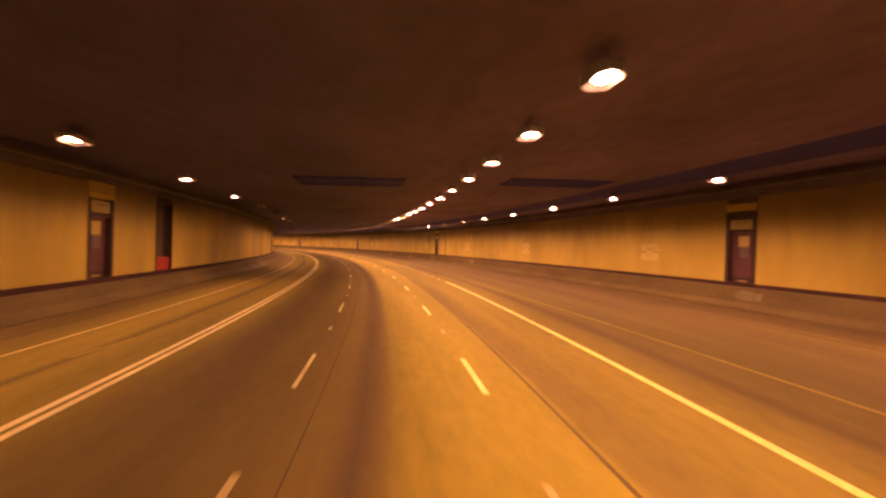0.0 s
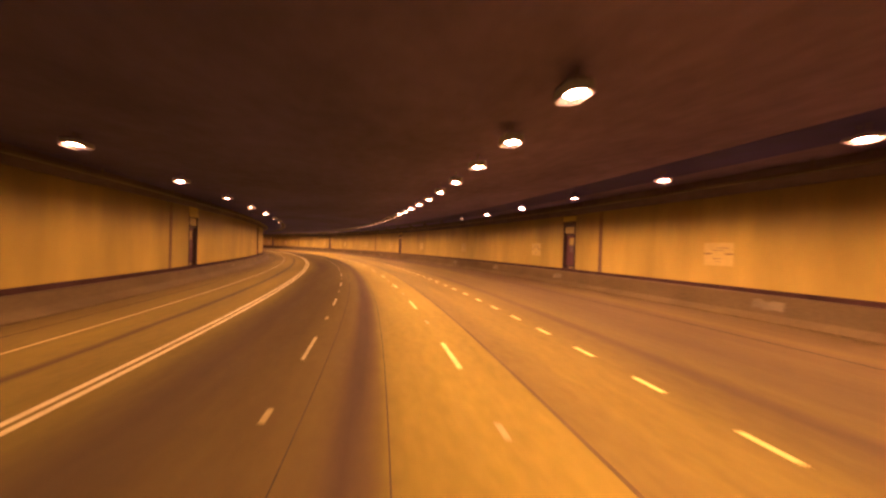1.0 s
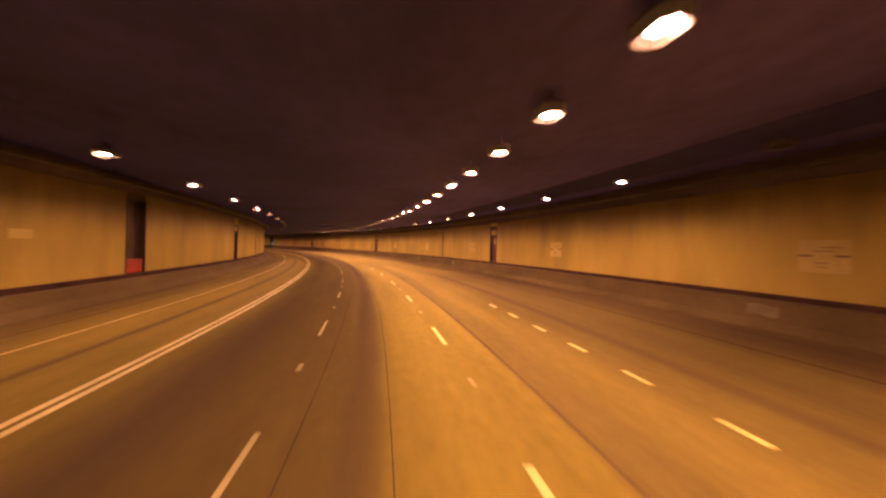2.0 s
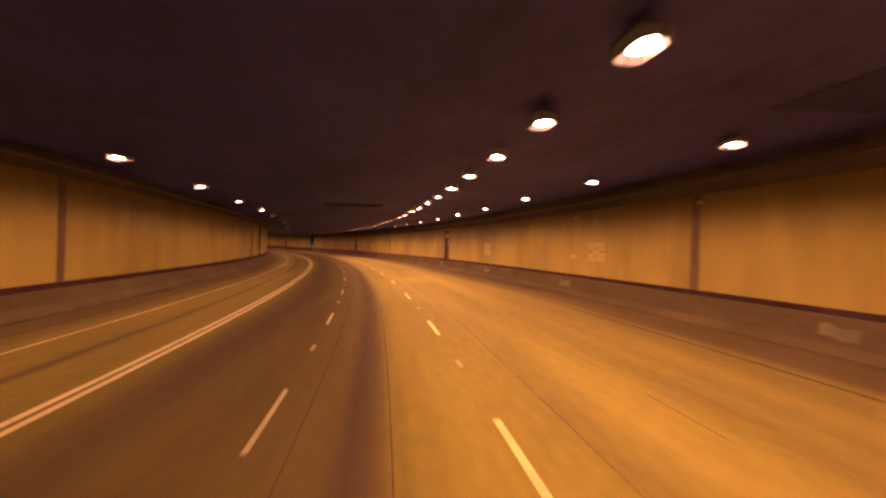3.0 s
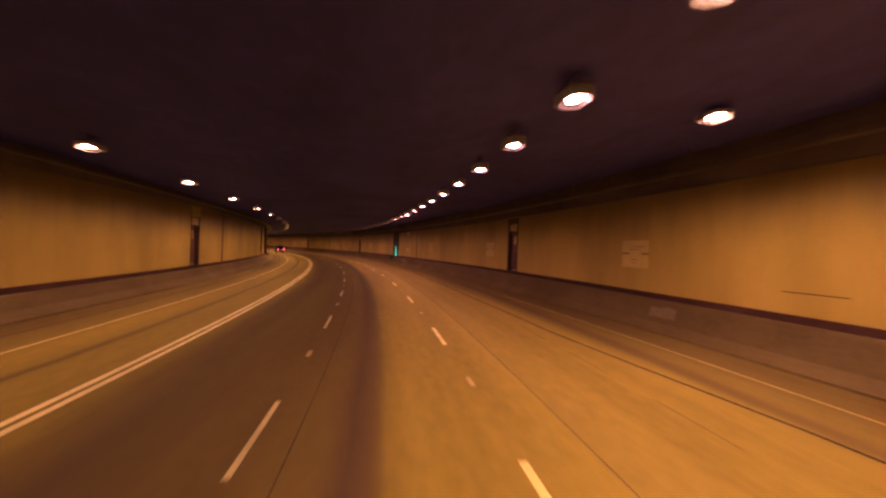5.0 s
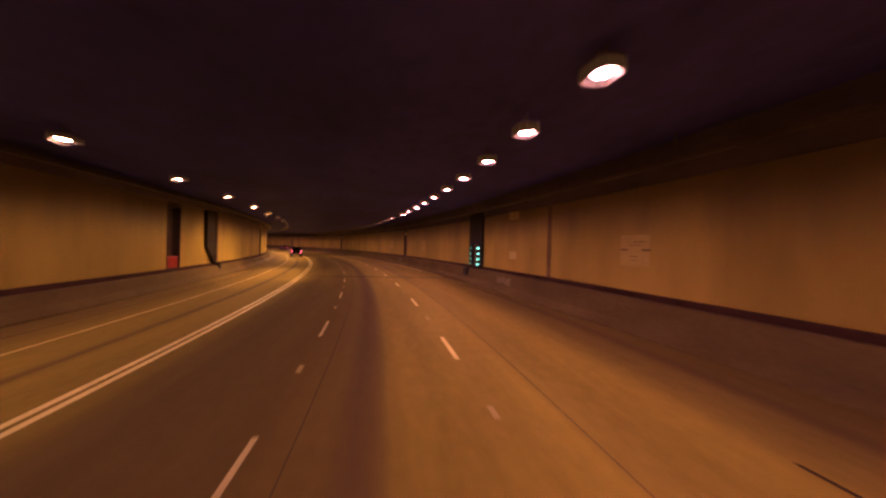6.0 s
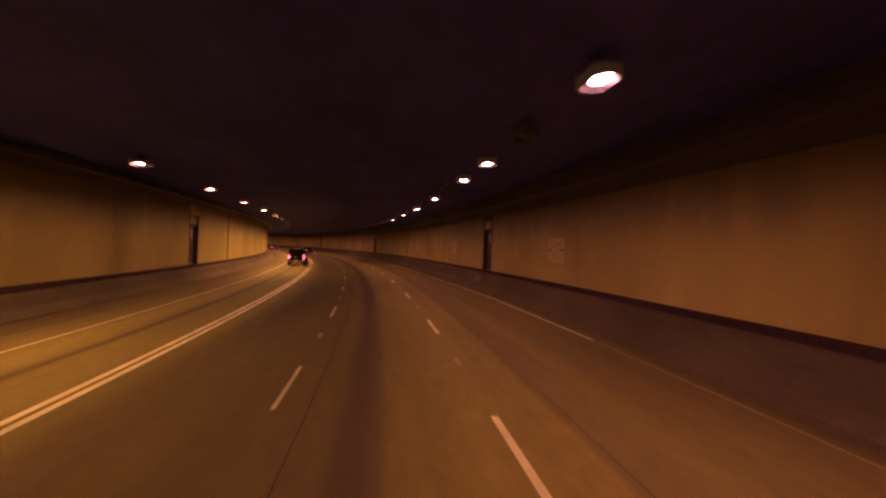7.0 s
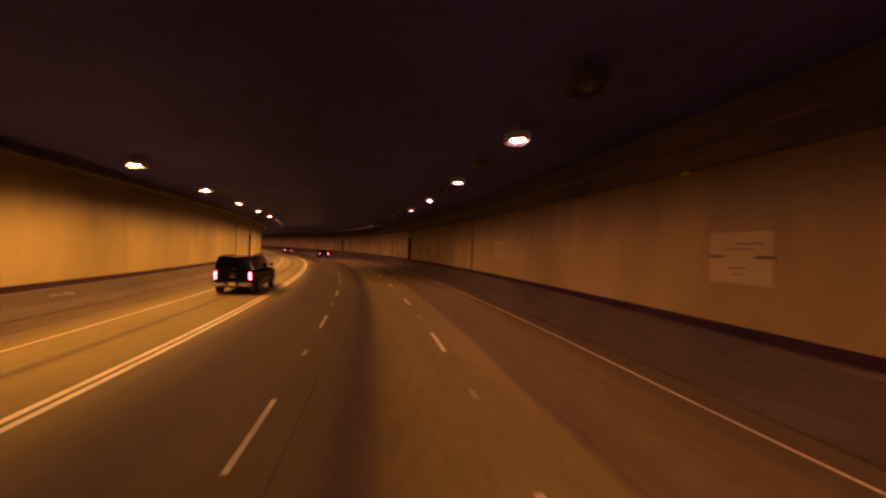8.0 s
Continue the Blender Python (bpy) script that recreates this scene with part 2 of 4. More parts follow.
LENSES = {"inner": glowing("lit_sodium_lens", LAMP_COLOUR, LAMP * 5.6), "fresh": glowing("strong_sodium_lens", (1.0, 0.40, 0.115), LAMP * 11.5),
          "middle": glowing("lit_sodium_lens", LAMP_COLOUR, LAMP * 6.1), "aged": glowing("dim_sodium_lens", (1.0, 0.34, 0.26), LAMP * 2.8),
          "weak": glowing("weak_sodium_lens", LAMP_COLOUR, LAMP * 4.1), "dull": glowing("dull_sodium_lens", LAMP_COLOUR, LAMP * 3.0),
          "outer": glowing("lit_sodium_lens", LAMP_COLOUR, LAMP * 12.0), "new": glowing("new_sodium_lens", LAMP_COLOUR, LAMP * 21.0)}
TROUGH = surface("sooty_trough", (0.0015, 0.0013, 0.0012), (0.003, 0.0026, 0.0024), 0.8, (3, 3, 3), 9.0, 0.1, coords="Object", spec=0.2)
# faint emission on the trough imitates bloom round each lit lens
SHELL = glowing("lamp_bloom_shell", (1.0, 0.42, 0.12), 0.02)
SHELL.node_tree.nodes["Principled BSDF"].inputs["Base Color"].default_value = (0.05, 0.037, 0.024, 1)
LENS_OFF = surface("unlit_lens", (0.10, 0.09, 0.08), (0.16, 0.15, 0.13), 0.2, (3, 3, 3), 9.0, 0.0, coords="Object")
STEEL = surface("galvanised_tray", (0.10, 0.08, 0.09), (0.2, 0.165, 0.18), 0.55, (0.6, 0.6, 0.6), 12.0, 0.2, 0.5)


# ---- building helpers ----
def mesh_of(bm, name, material):
    bm.normal_update()
    me = bpy.data.meshes.new(name)
    bm.to_mesh(me)
    bm.free()
    if material:
        me.materials.append(material)
    return me


def part(name, bm, material, parent, label=""):
    ob = new(name, mesh_of(bm, name, material) if isinstance(bm, bmesh.types.BMesh) else bm)
    ob.parent = parent
    if label:
        tagged(ob, label)
    return ob


def thing(name, label, category, m=None, group="", kind=""):
    ob = new(name)
    ob.empty_display_size = 0.2
    if m is not None:
        ob.matrix_basis = m
    return tagged(ob, label, category, group, kind)


def add_box(bm, x0, x1, y0, y1, z0, z1, bevel=0.0):
    vs = [bm.verts.new(p) for p in ((x0, y0, z0), (x1, y0, z0), (x1, y1, z0), (x0, y1, z0),
                                    (x0, y0, z1), (x1, y0, z1), (x1, y1, z1), (x0, y1, z1))]
    fs = [bm.faces.new([vs[i] for i in f]) for f in
          ((3, 2, 1, 0), (4, 5, 6, 7), (0, 1, 5, 4), (1, 2, 6, 5), (2, 3, 7, 6), (3, 0, 4, 7))]
    if bevel:
        bmesh.ops.bevel(bm, geom=list({e for f in fs for e in f.edges}), offset=bevel, segments=1, affect="EDGES")
    return bm


def box(x0, x1, y0, y1, z0, z1, bevel=0.0):
    return add_box(bmesh.new(), x0, x1, y0, y1, z0, z1, bevel)


def sweep(section, s0, s1, step=1.6, closed=True, caps=True, uv=False, bm=None):
    """Carry a cross-section, section(s) giving (d, z) pairs counter-clockwise seen along the way, along the bend."""
    bm = bm or bmesh.new()
    n = max(1, math.ceil((s1 - s0) / step))
    layer = bm.loops.layers.uv.new("UVMap") if uv else None
    rings = []
    for i in range(n + 1):
        s = s0 + (s1 - s0) * i / n
        pts = section(s)
        rings.append((s, pts, [bm.verts.new(at(s, d, z)) for d, z in pts]))
    m = len(rings[0][2])
    for (sa, pa, ra), (sb, pb, rb) in zip(rings, rings[1:]):
        for j in range(m if closed else m - 1):
            k = (j + 1) % m
            f = bm.faces.new((ra[j], ra[k], rb[k], rb[j]))
            if layer:
                for loop, co in zip(f.loops, ((sa, pa[j][0]), (sa, pa[k][0]), (sb, pb[k][0]), (sb, pb[j][0]))):
                    loop[layer].uv = co
    if closed and caps:
        bm.faces.new(rings[0][2][::-1])
        bm.faces.new(rings[-1][2])
    return bm


def piecewise(x, xs, ys):
    if x <= xs[0]:
        return ys[0]
    for a, b, p, q in zip(xs, xs[1:], ys, ys[1:]):
        if x <= b:
            return p + (q - p) * (x - a) / (b - a)
    return ys[-1]


# ---- the large structure ----
START, END = -30.0, 490.0
LEFT = -11.06


def right(s):
    """Where the right wall stands; it draws in as the outer lanes end."""
    return piecewise(s, (-30, 0, 60, 90, 150, 180, 240, 275, 440), (19.6, 18.6, 15.2, 13.85, 11.7, 10.65, 8.05, 7.25, 7.1))


def roof(d):
    return 5.27 + 0.034 * (d + 8)


def right_top(s):
    return 4.02 + 0.078 * right(s)


LEFT_SILL, LEFT_TOP, RIGHT_SILL = 0.87, 4.6, 1.18

road = tagged(new("road", mesh_of(sweep(lambda s: [(LEFT - 0.4 + (right(s) + 0.8 - LEFT) * i / 24, 0.0) for i in range(25)],
              START, END, 2.0, closed=False, uv=True), "road", ROAD)),
              "worn grey concrete tunnel road darkened by oil and painted lamp falloff along the lanes", "road", kind="structure")

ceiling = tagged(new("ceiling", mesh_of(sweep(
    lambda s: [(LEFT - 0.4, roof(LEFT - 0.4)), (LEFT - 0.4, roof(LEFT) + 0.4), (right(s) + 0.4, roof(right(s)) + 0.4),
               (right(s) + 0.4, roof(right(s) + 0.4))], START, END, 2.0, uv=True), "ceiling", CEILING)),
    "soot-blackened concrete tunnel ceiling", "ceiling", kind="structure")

# doorways and niches cut through the walls: first and last s, top of the opening
LEFT_DOORS = [17.95, 66.8, 115.5, 212.8, 273.8, 322.0]
RIGHT_DOORS = [16.9, 64.55, 111.9, 160.2, 209.25, 270.0, 318.5, 367.0]
HOSE_NICHES = [23.2, 96.3, 168.3, 242.3]
DOOR_HALF, NICHE_HALF = 0.75, 0.85
left_gaps = sorted([(s - DOOR_HALF, s + DOOR_HALF, 4.4) for s in LEFT_DOORS] + [(s - NICHE_HALF, s + NICHE_HALF, 4.4) for s in HOSE_NICHES])
right_gaps = [(s - DOOR_HALF, s + DOOR_HALF, 4.95) for s in RIGHT_DOORS]
LEFT_JOINTS = [63.2, 128.9, 160.8, 189.4, 219.1, 250.5, 282, 313, 345, 376, 408]
RIGHT_JOINTS = [61.1, 126.5, 187.1, 234.8, 297, 328, 360, 391, 422]


def spans(gaps, s0, s1):
    out, a = [], s0
    for g0, g1, _ in gaps:
        out.append((a, g0))
        a = g1
    return out + [(a, s1)]


def build_wall(name, label, face, sign, sill, top, gaps, joints):
    """A wall: solid concrete behind, enamel panels before it, a dark strip below and a dark head above."""
    wall = thing(name, label, "wall", kind="structure")
    solid = bmesh.new()
    for a, b in spans(gaps, START, END):
        sweep(lambda s: [(face(s) + sign * 0.09, -0.05), (face(s) + sign * 0.4, -0.05), (face(s) + sign * 0.4, roof(face(s)) + 0.2),
                         (face(s) + sign * 0.09, roof(face(s)) + 0.2)][::sign], a, b, 3.0, bm=solid)
    for a, b, head in gaps:
        sweep(lambda s: [(face(s) + sign * 0.09, head), (face(s) + sign * 0.4, head), (face(s) + sign * 0.4, roof(face(s)) + 0.2),
                         (face(s) + sign * 0.09, roof(face(s)) + 0.2)][::sign], a, b, 3.0, bm=solid)
        sweep(lambda s: [(face(s) + sign * 0.09, -0.05), (face(s) + sign * 0.4, -0.05), (face(s) + sign * 0.4, sill - 0.02),
                         (face(s) + sign * 0.09, sill - 0.02)][::sign], a, b, 3.0, bm=solid)
    part("concrete_core", solid, SOOT, wall)
    for a, b in spans(gaps, START, END):
        marks = [a] + [j for j in joints if a + 0.5 < j < b - 0.5] + [b]
        for p, q in zip(marks, marks[1:]):
            n = max(1, round((q - p) / 32))
            for i in range(n):
                u, w = p + (q - p) * i / n + 0.012, p + (q - p) * (i + 1) / n - 0.012
                panel = sweep(lambda s: [(face(s), sill), (face(s) + sign * 0.085, sill), (face(s) + sign * 0.085, top(s)), (face(s), top(s))][::sign], u, w, 1.6, uv=True)
                layer = panel.loops.layers.uv["UVMap"]
                for f in panel.faces:
                    for loop in f.loops:
                        along = loop[layer].uv.x
                        loop[layer].uv.y = (loop.vert.co.z - sill) / (top(along) - sill)
                part("wall_panel", panel, PANEL, wall)
    for j in joints:
        if all(not (g[0] - 0.3 < j < g[1] + 0.3) for g in gaps):
            part("joint_cover", sweep(lambda s: [(face(s) - sign * 0.03, sill), (face(s) - sign * 0.003, sill), (face(s) - sign * 0.003, top(s) + 0.05),
                 (face(s) - sign * 0.03, top(s) + 0.05)][::sign], j - 0.17, j + 0.17), JOINT, wall)
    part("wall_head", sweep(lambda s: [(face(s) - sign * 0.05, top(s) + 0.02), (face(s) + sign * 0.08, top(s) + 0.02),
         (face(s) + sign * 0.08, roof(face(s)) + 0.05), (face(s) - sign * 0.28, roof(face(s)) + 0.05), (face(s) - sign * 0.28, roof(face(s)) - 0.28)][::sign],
         START, END, 2.0), HEAD, wall, "dark concrete head of the wall")
    return wall


wall_left = build_wall("wall_left", "cream enamel-panelled tunnel wall streaked with soot and painted cut-off shade", lambda s: LEFT, -1, LEFT_SILL, lambda s: LEFT_TOP, left_gaps, LEFT_JOINTS)
wall_right = build_wall("wall_right", "cream enamel-panelled tunnel wall drawing in beside the road", right, 1, RIGHT_SILL, right_top, right_gaps, RIGHT_JOINTS)


def build_barrier(name, label, face, sign, sill):
    """A concrete safety barrier with a sloped foot; a dark strip closes the gap up to the panels."""
    rail = thing(name, label, "barrier", kind="structure")
    top = sill - 0.19
    shape = lambda s: [(face(s) - sign * x, z) for x, z in ((1.06, -0.03), (-0.08, -0.03), (-0.08, top), (0.38, top), (0.44, top - 0.05), (0.60, 0.26), (1.06, 0.05))][::sign]
    s = START
    while s < END - 1:
        e = min(s + 9.45, END)
        part("barrier_segment", sweep(shape, s + 0.008, e - 0.008, 1.6), BARRIER, rail)
        s = e
    part("foot_strip", sweep(lambda s: [(face(s) - sign * 0.16, top + 0.002), (face(s) + sign * 0.085, top + 0.002), (face(s) + sign * 0.085, sill - 0.004),
         (face(s) - sign * 0.10, sill - 0.004)][::sign], START, END, 2.0), LEDGE, rail, "near-black strip along the foot of the panels")
    return rail


barrier_left = build_barrier("barrier_left", "stained cast-concrete safety barrier along the inner wall", lambda s: LEFT, -1, LEFT_SILL)
barrier_right = build_barrier("barrier_right", "stained cast-concrete safety barrier along the outer wall", right, 1, RIGHT_SILL)

# end walls added out of view to keep outside light from the tunnel
for name, s in (("wall_back", START), ("wall_far", END)):
    tagged(new(name, mesh_of(sweep(lambda q: [(LEFT - 0.5, -0.1), (right(q) + 0.6, -0.1), (right(q) + 0.6, 6.6), (LEFT - 0.5, 6.6)], s - 0.3, s + 0.3), name, SOOT)),
           "plain added wall, out of view, that closes the tunnel", "wall", kind="structure")


# ---- road markings and seams ----
def strip(name, label, d, width, s0, s1, material, z=0.004, category="road marking"):
    f = d if callable(d) else (lambda s: d)
    return tagged(new(name, mesh_of(sweep(lambda s: [(f(s) - width / 2, 0.001), (f(s) + width / 2, 0.001), (f(s) + width / 2, z), (f(s) - width / 2, z)], s0, s1, 1.6), name, material)),
                  label, category, kind="structure")


strip("lane_line", "worn solid white line of a double lane divider", -4.91, 0.12, START, END, WHITE)
strip("lane_line", "worn solid white line of a double lane divider", -4.69, 0.12, START, END, WHITE)
strip("edge_line", "worn yellow edge line beside the inner barrier", -7.79, 0.07, START, END, YELLOW)
strip("edge_line", "solid white line before the lane drop", 5.06, 0.17, START, 27.8, WARM)
strip("edge_line", "thin white gore line before the lane drop", lambda s: 6.95 + 0.05 * (27.6 - s), 0.09, START, 28.0, GHOST)
strip("edge_line", "thin worn white edge line along the narrowed road", lambda s: piecewise(s, (236, 241, 247, 256, 266, 276, 440), (6.85, 6.6, 6.15, 6.1, 5.95, 5.5, 5.42)), 0.07, 238, 256, GHOST)
strip("edge_line", "thin white edge line along the narrowed road", lambda s: piecewise(s, (256, 266, 276, 440), (6.1, 5.95, 5.5, 5.42)), 0.075, 256, END, WHITE)


def dash_row(group, d, first, pitch, length, width, s0, s1, material):
    n = math.ceil((s0 - first) / pitch)
    while first + n * pitch < s1:
        c = first + n * pitch
        tagged(strip("lane_dash", "worn white broken lane mark on concrete", d, width, c - length / 2, c + length / 2, material), group=group)
        n += 1


dash_row("left lane dashes", -1.60, 8.21, 7.888, 2.15, 0.078, START, END, FADED)
dash_row("right lane dashes", 1.70, 7.71, 7.82, 2.15, 0.115, START, END, WARM)
dash_row("lane drop dots", 5.12, 60.91, 2.346, 0.85, 0.13, 28.4, 92.0, WARM)

strip("seam", "dark tar-filled lengthwise joint in the concrete", -1.08, 0.022, START, END, SOFT_TAR, 0.003, "pavement joint")
strip("seam", "dark tar-filled lengthwise joint in the concrete", 0.14, 0.018, 27, 152, SOFT_TAR, 0.003, "pavement joint")
strip("seam", "broad dark tar-filled lengthwise joint", lambda s: 2.58 + 0.15 * math.sin(s * 0.021), 0.07, START, 112, SEAM, 0.003, "pavement joint")
strip("seam", "dark tar-filled lengthwise joint in the concrete", lambda s: 2.75 + 0.1 * math.sin(s * 0.03), 0.022, 112, END, SEAM, 0.003, "pavement joint")
for i in range(36):
    strip("seam", "broken dark tar-filled joint in the concrete", 4.75, 0.022, 105 + 3.1 * i, 106.7 + 3.1 * i, SEAM, 0.003, "pavement joint")
strip("seam", "dark tar-filled joint along the shoulder", lambda s: right(s) - piecewise(s, (0, 20, 45, 60, 120, 160, 175, 188.5, 192.6, 196, 205, 236), (4.8, 4.0, 4.6, 4.3, 3.8, 3.5, 3.7, 3.93, 4.36, 4.6, 4.5, 3.3)), 0.075, START, 221, JOINT_TAR, 0.003, "pavement joint")
strip("seam", "dark tar-filled joint along the inner shoulder", -9.0, 0.035, START, END, TAR, 0.003, "pavement joint")


NEW_CONCRETE = surface("newer_concrete", (0.235, 0.20, 0.024), (0.285, 0.243, 0.032), 0.8, (0.5, 0.5, 0.5), 9.0, 0.3, spec=0.08)
for d in (2.167, 3.7, 5.233):
    tagged(strip("concrete_patch", "pale newer concrete slab let into the worn road", d, 1.513, 141.0, 145.4, NEW_CONCRETE, 0.0025, "road patch"), group="concrete patches")
strip("old_line", "faint pale line along the shoulder", lambda s: right(s) - 2.4, 0.06, 152, 205, WORN_MARK, 0.0022)
strip("old_line", "ghost of an old mark worn into the inner lane", lambda s: -6.45 + 0.16 * (s - 9.3), 0.1, 9.2, 10.9, GHOST, 0.0022)
tagged(new("scrape", mesh_of(sweep(lambda s: [(right(s) - 0.004, 1.72), (right(s) - 0.001, 1.72), (right(s) - 0.001, 1.75), (right(s) - 0.004, 1.75)], 191.3, 192.7), "scrape", SEAM)),
       "long thin brown scrape along the enamel wall panel", "scrape", kind="structure")
strip("old_line", "ghost of a scraped-off lane line on the concrete", lambda s: 1.4 + (s - 134) * 0.024, 0.1, 134, 149, GHOST, 0.0022)


# ---- lamps ----
def slab(outline, z0, z1):
    bm = bmesh.new()
    a = [bm.verts.new((x, y, z0)) for x, y in outline]
    b = [bm.verts.new((x, y, z1)) for x, y in outline]
    bm.faces.new(a[::-1])
    bm.faces.new(b)
    for i in range(len(a)):
        k = (i + 1) % len(a)
        bm.faces.new((a[i], a[k], b[k], b[i]))
    return bm


def build_lamp(lit, row, kind):
    """A lamp whose bright bulging lens sits in a long trough with deeper ends, which hides it from far along the tunnel."""
    lamp = thing("tunnel_lamp", ("glowing" if lit else "unlit") + " sodium lamp hung from the ceiling in the " + row + " row", "ceiling lamp", group=row + " row of lamps")
    w, l, trough, bulge, left_deep, right_deep, end_deep = {"inner": (0.19, 0.17, 0.40, 0.05, 0.14, 0.075, 0.075), "middle": (0.215, 0.16, 0.36, 0.125, 0.155, 0.165, 0.150),
                                                            "outer": (0.18, 0.14, 0.34, 0.035, 0.045, 0.115, 0.051)}[row]
    c = w * 0.58
    eight = lambda g, l: [(w + g - c, -l - g), (w + g, -l - g + c), (w + g, l + g - c), (w + g - c, l + g), (-w - g + c, l + g), (-w - g, l + g - c), (-w - g, -l - g + c), (-w - g + c, -l - g)]
    part("housing", slab(eight(0.03, trough), 0.012, 0.07), HOUSING, lamp)
    for y in (-0.1, 0.1):
        part("bracket", box(-0.015, 0.015, y - 0.02, y + 0.02, 0.069, 0.46), HOUSING, lamp)
    skirt = bmesh.new()
    ins, out = eight(0.002, trough), eight(0.03, trough)
    deep = lambda x: -(end_deep if abs(x) < w - 0.02 else left_deep if x < 0 else right_deep)
    rows = [[skirt.verts.new((x, y, 0.011 if top else deep(x))) for x, y in o] for o, top in ((ins, True), (ins, False), (out, False), (out, True))]
    for a, b in zip(rows, rows[1:]):
        for i in range(8):
            skirt.faces.new((a[i], a[(i + 1) % 8], b[(i + 1) % 8], b[i]))
    bmesh.ops.recalc_face_normals(skirt, faces=skirt.faces)
    bottom = part("skirt", skirt, SHELL if lit else HOUSING, lamp, "trough round the lens with a faint glow added as its bloom" if lit else "grimy trough round the lens")
    bottom.data.materials.append(TROUGH)
    for f in bottom.data.polygons:
        f.material_index = 1 if lit and f.index < 8 else 0
    lens = bmesh.new()
    rings = [[lens.verts.new((x * k, y * k, z)) for x, y in eight(0.0, l)] for k, z in ((1.0, 0.011), (1.0, 0.0), (0.85, -bulge * 0.6), (0.5, -bulge))]
    lens.faces.new(rings[0])
    for a, b in zip(rings, rings[1:]):
        for i in range(8):
            lens.faces.new((a[i], a[(i + 1) % 8], b[(i + 1) % 8], b[i]))
    lens.faces.new(rings[-1][::-1])
    bmesh.ops.recalc_face_normals(lens, faces=lens.faces)
    part("lens", lens, LENSES[kind or row] if lit else LENS_OFF, lamp, "bright sodium lens" if lit else "dark glass lens")
    return lamp


LEFT_OUT = {5, 6, 25, 28}
MID_OUT = {57, 80, 83, 85, 87, 89, 91, 93, 95, 96, 97, 98, 99, 100, 101, 103, *(i for i in range(105, 153) if i % 3)}
RIGHT_OUT = {13}
made = {}


def hang_lamp(s, d, z, lit, row, kind=""):
    m, key = spot(s, d, z), (lit, row, kind)
    if key in made:
        copy_thing(made[key], m)
    else:
        made[key] = build_lamp(lit, row, kind)
        made[key].matrix_basis = m


for i in range(-4, 76):
    hang_lamp(-1.218 + 6.3804 * i, -7.985, 4.99, i not in LEFT_OUT, "inner", "fresh" if 44 <= i < 55 or i in (39, 40) else "dull" if 36 <= i < 44 else "weak" if 22 <= i < 29 else "")
for i in range(-9, 153):
    hang_lamp(-0.528 + 3.1869 * i, 3.20, 5.325, i not in MID_OUT, "middle", "aged" if i >= 60 else "")
for i in range(-4, 31):
    s = 1.31 + 6.3434 * i
    hang_lamp(s, piecewise(s, (-30, 0, 60, 120, 180, 200), (14.8, 13.73, 11.3, 9.2, 7.04, 6.8)), 5.57, i not in RIGHT_OUT, "outer", "new" if i < 10 else "")


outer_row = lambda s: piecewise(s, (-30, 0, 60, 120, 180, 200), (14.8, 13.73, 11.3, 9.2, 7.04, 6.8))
# a flat dark strip paints the shade of the recess along these lamps
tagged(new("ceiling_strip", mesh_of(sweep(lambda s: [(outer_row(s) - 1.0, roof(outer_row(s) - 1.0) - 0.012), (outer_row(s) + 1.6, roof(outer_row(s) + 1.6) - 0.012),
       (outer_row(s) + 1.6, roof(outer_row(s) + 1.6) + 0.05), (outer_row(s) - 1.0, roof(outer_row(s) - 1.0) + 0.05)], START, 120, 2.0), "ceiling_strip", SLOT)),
       "dark ceiling strip painted in for a shaded recess round the outer lamps", "ceiling", kind="structure")


# ---- doorways in the walls ----
def wall_spot(s, side):
    """A pose on a wall's face: x runs into the wall, y along it."""
    if side < 0:
        return spot(s, LEFT, 0.0, 180.0)
    slope = math.degrees(math.atan2(right(s + 1) - right(s - 1), 2.0))
    return spot(s, right(s), 0.0, -slope)


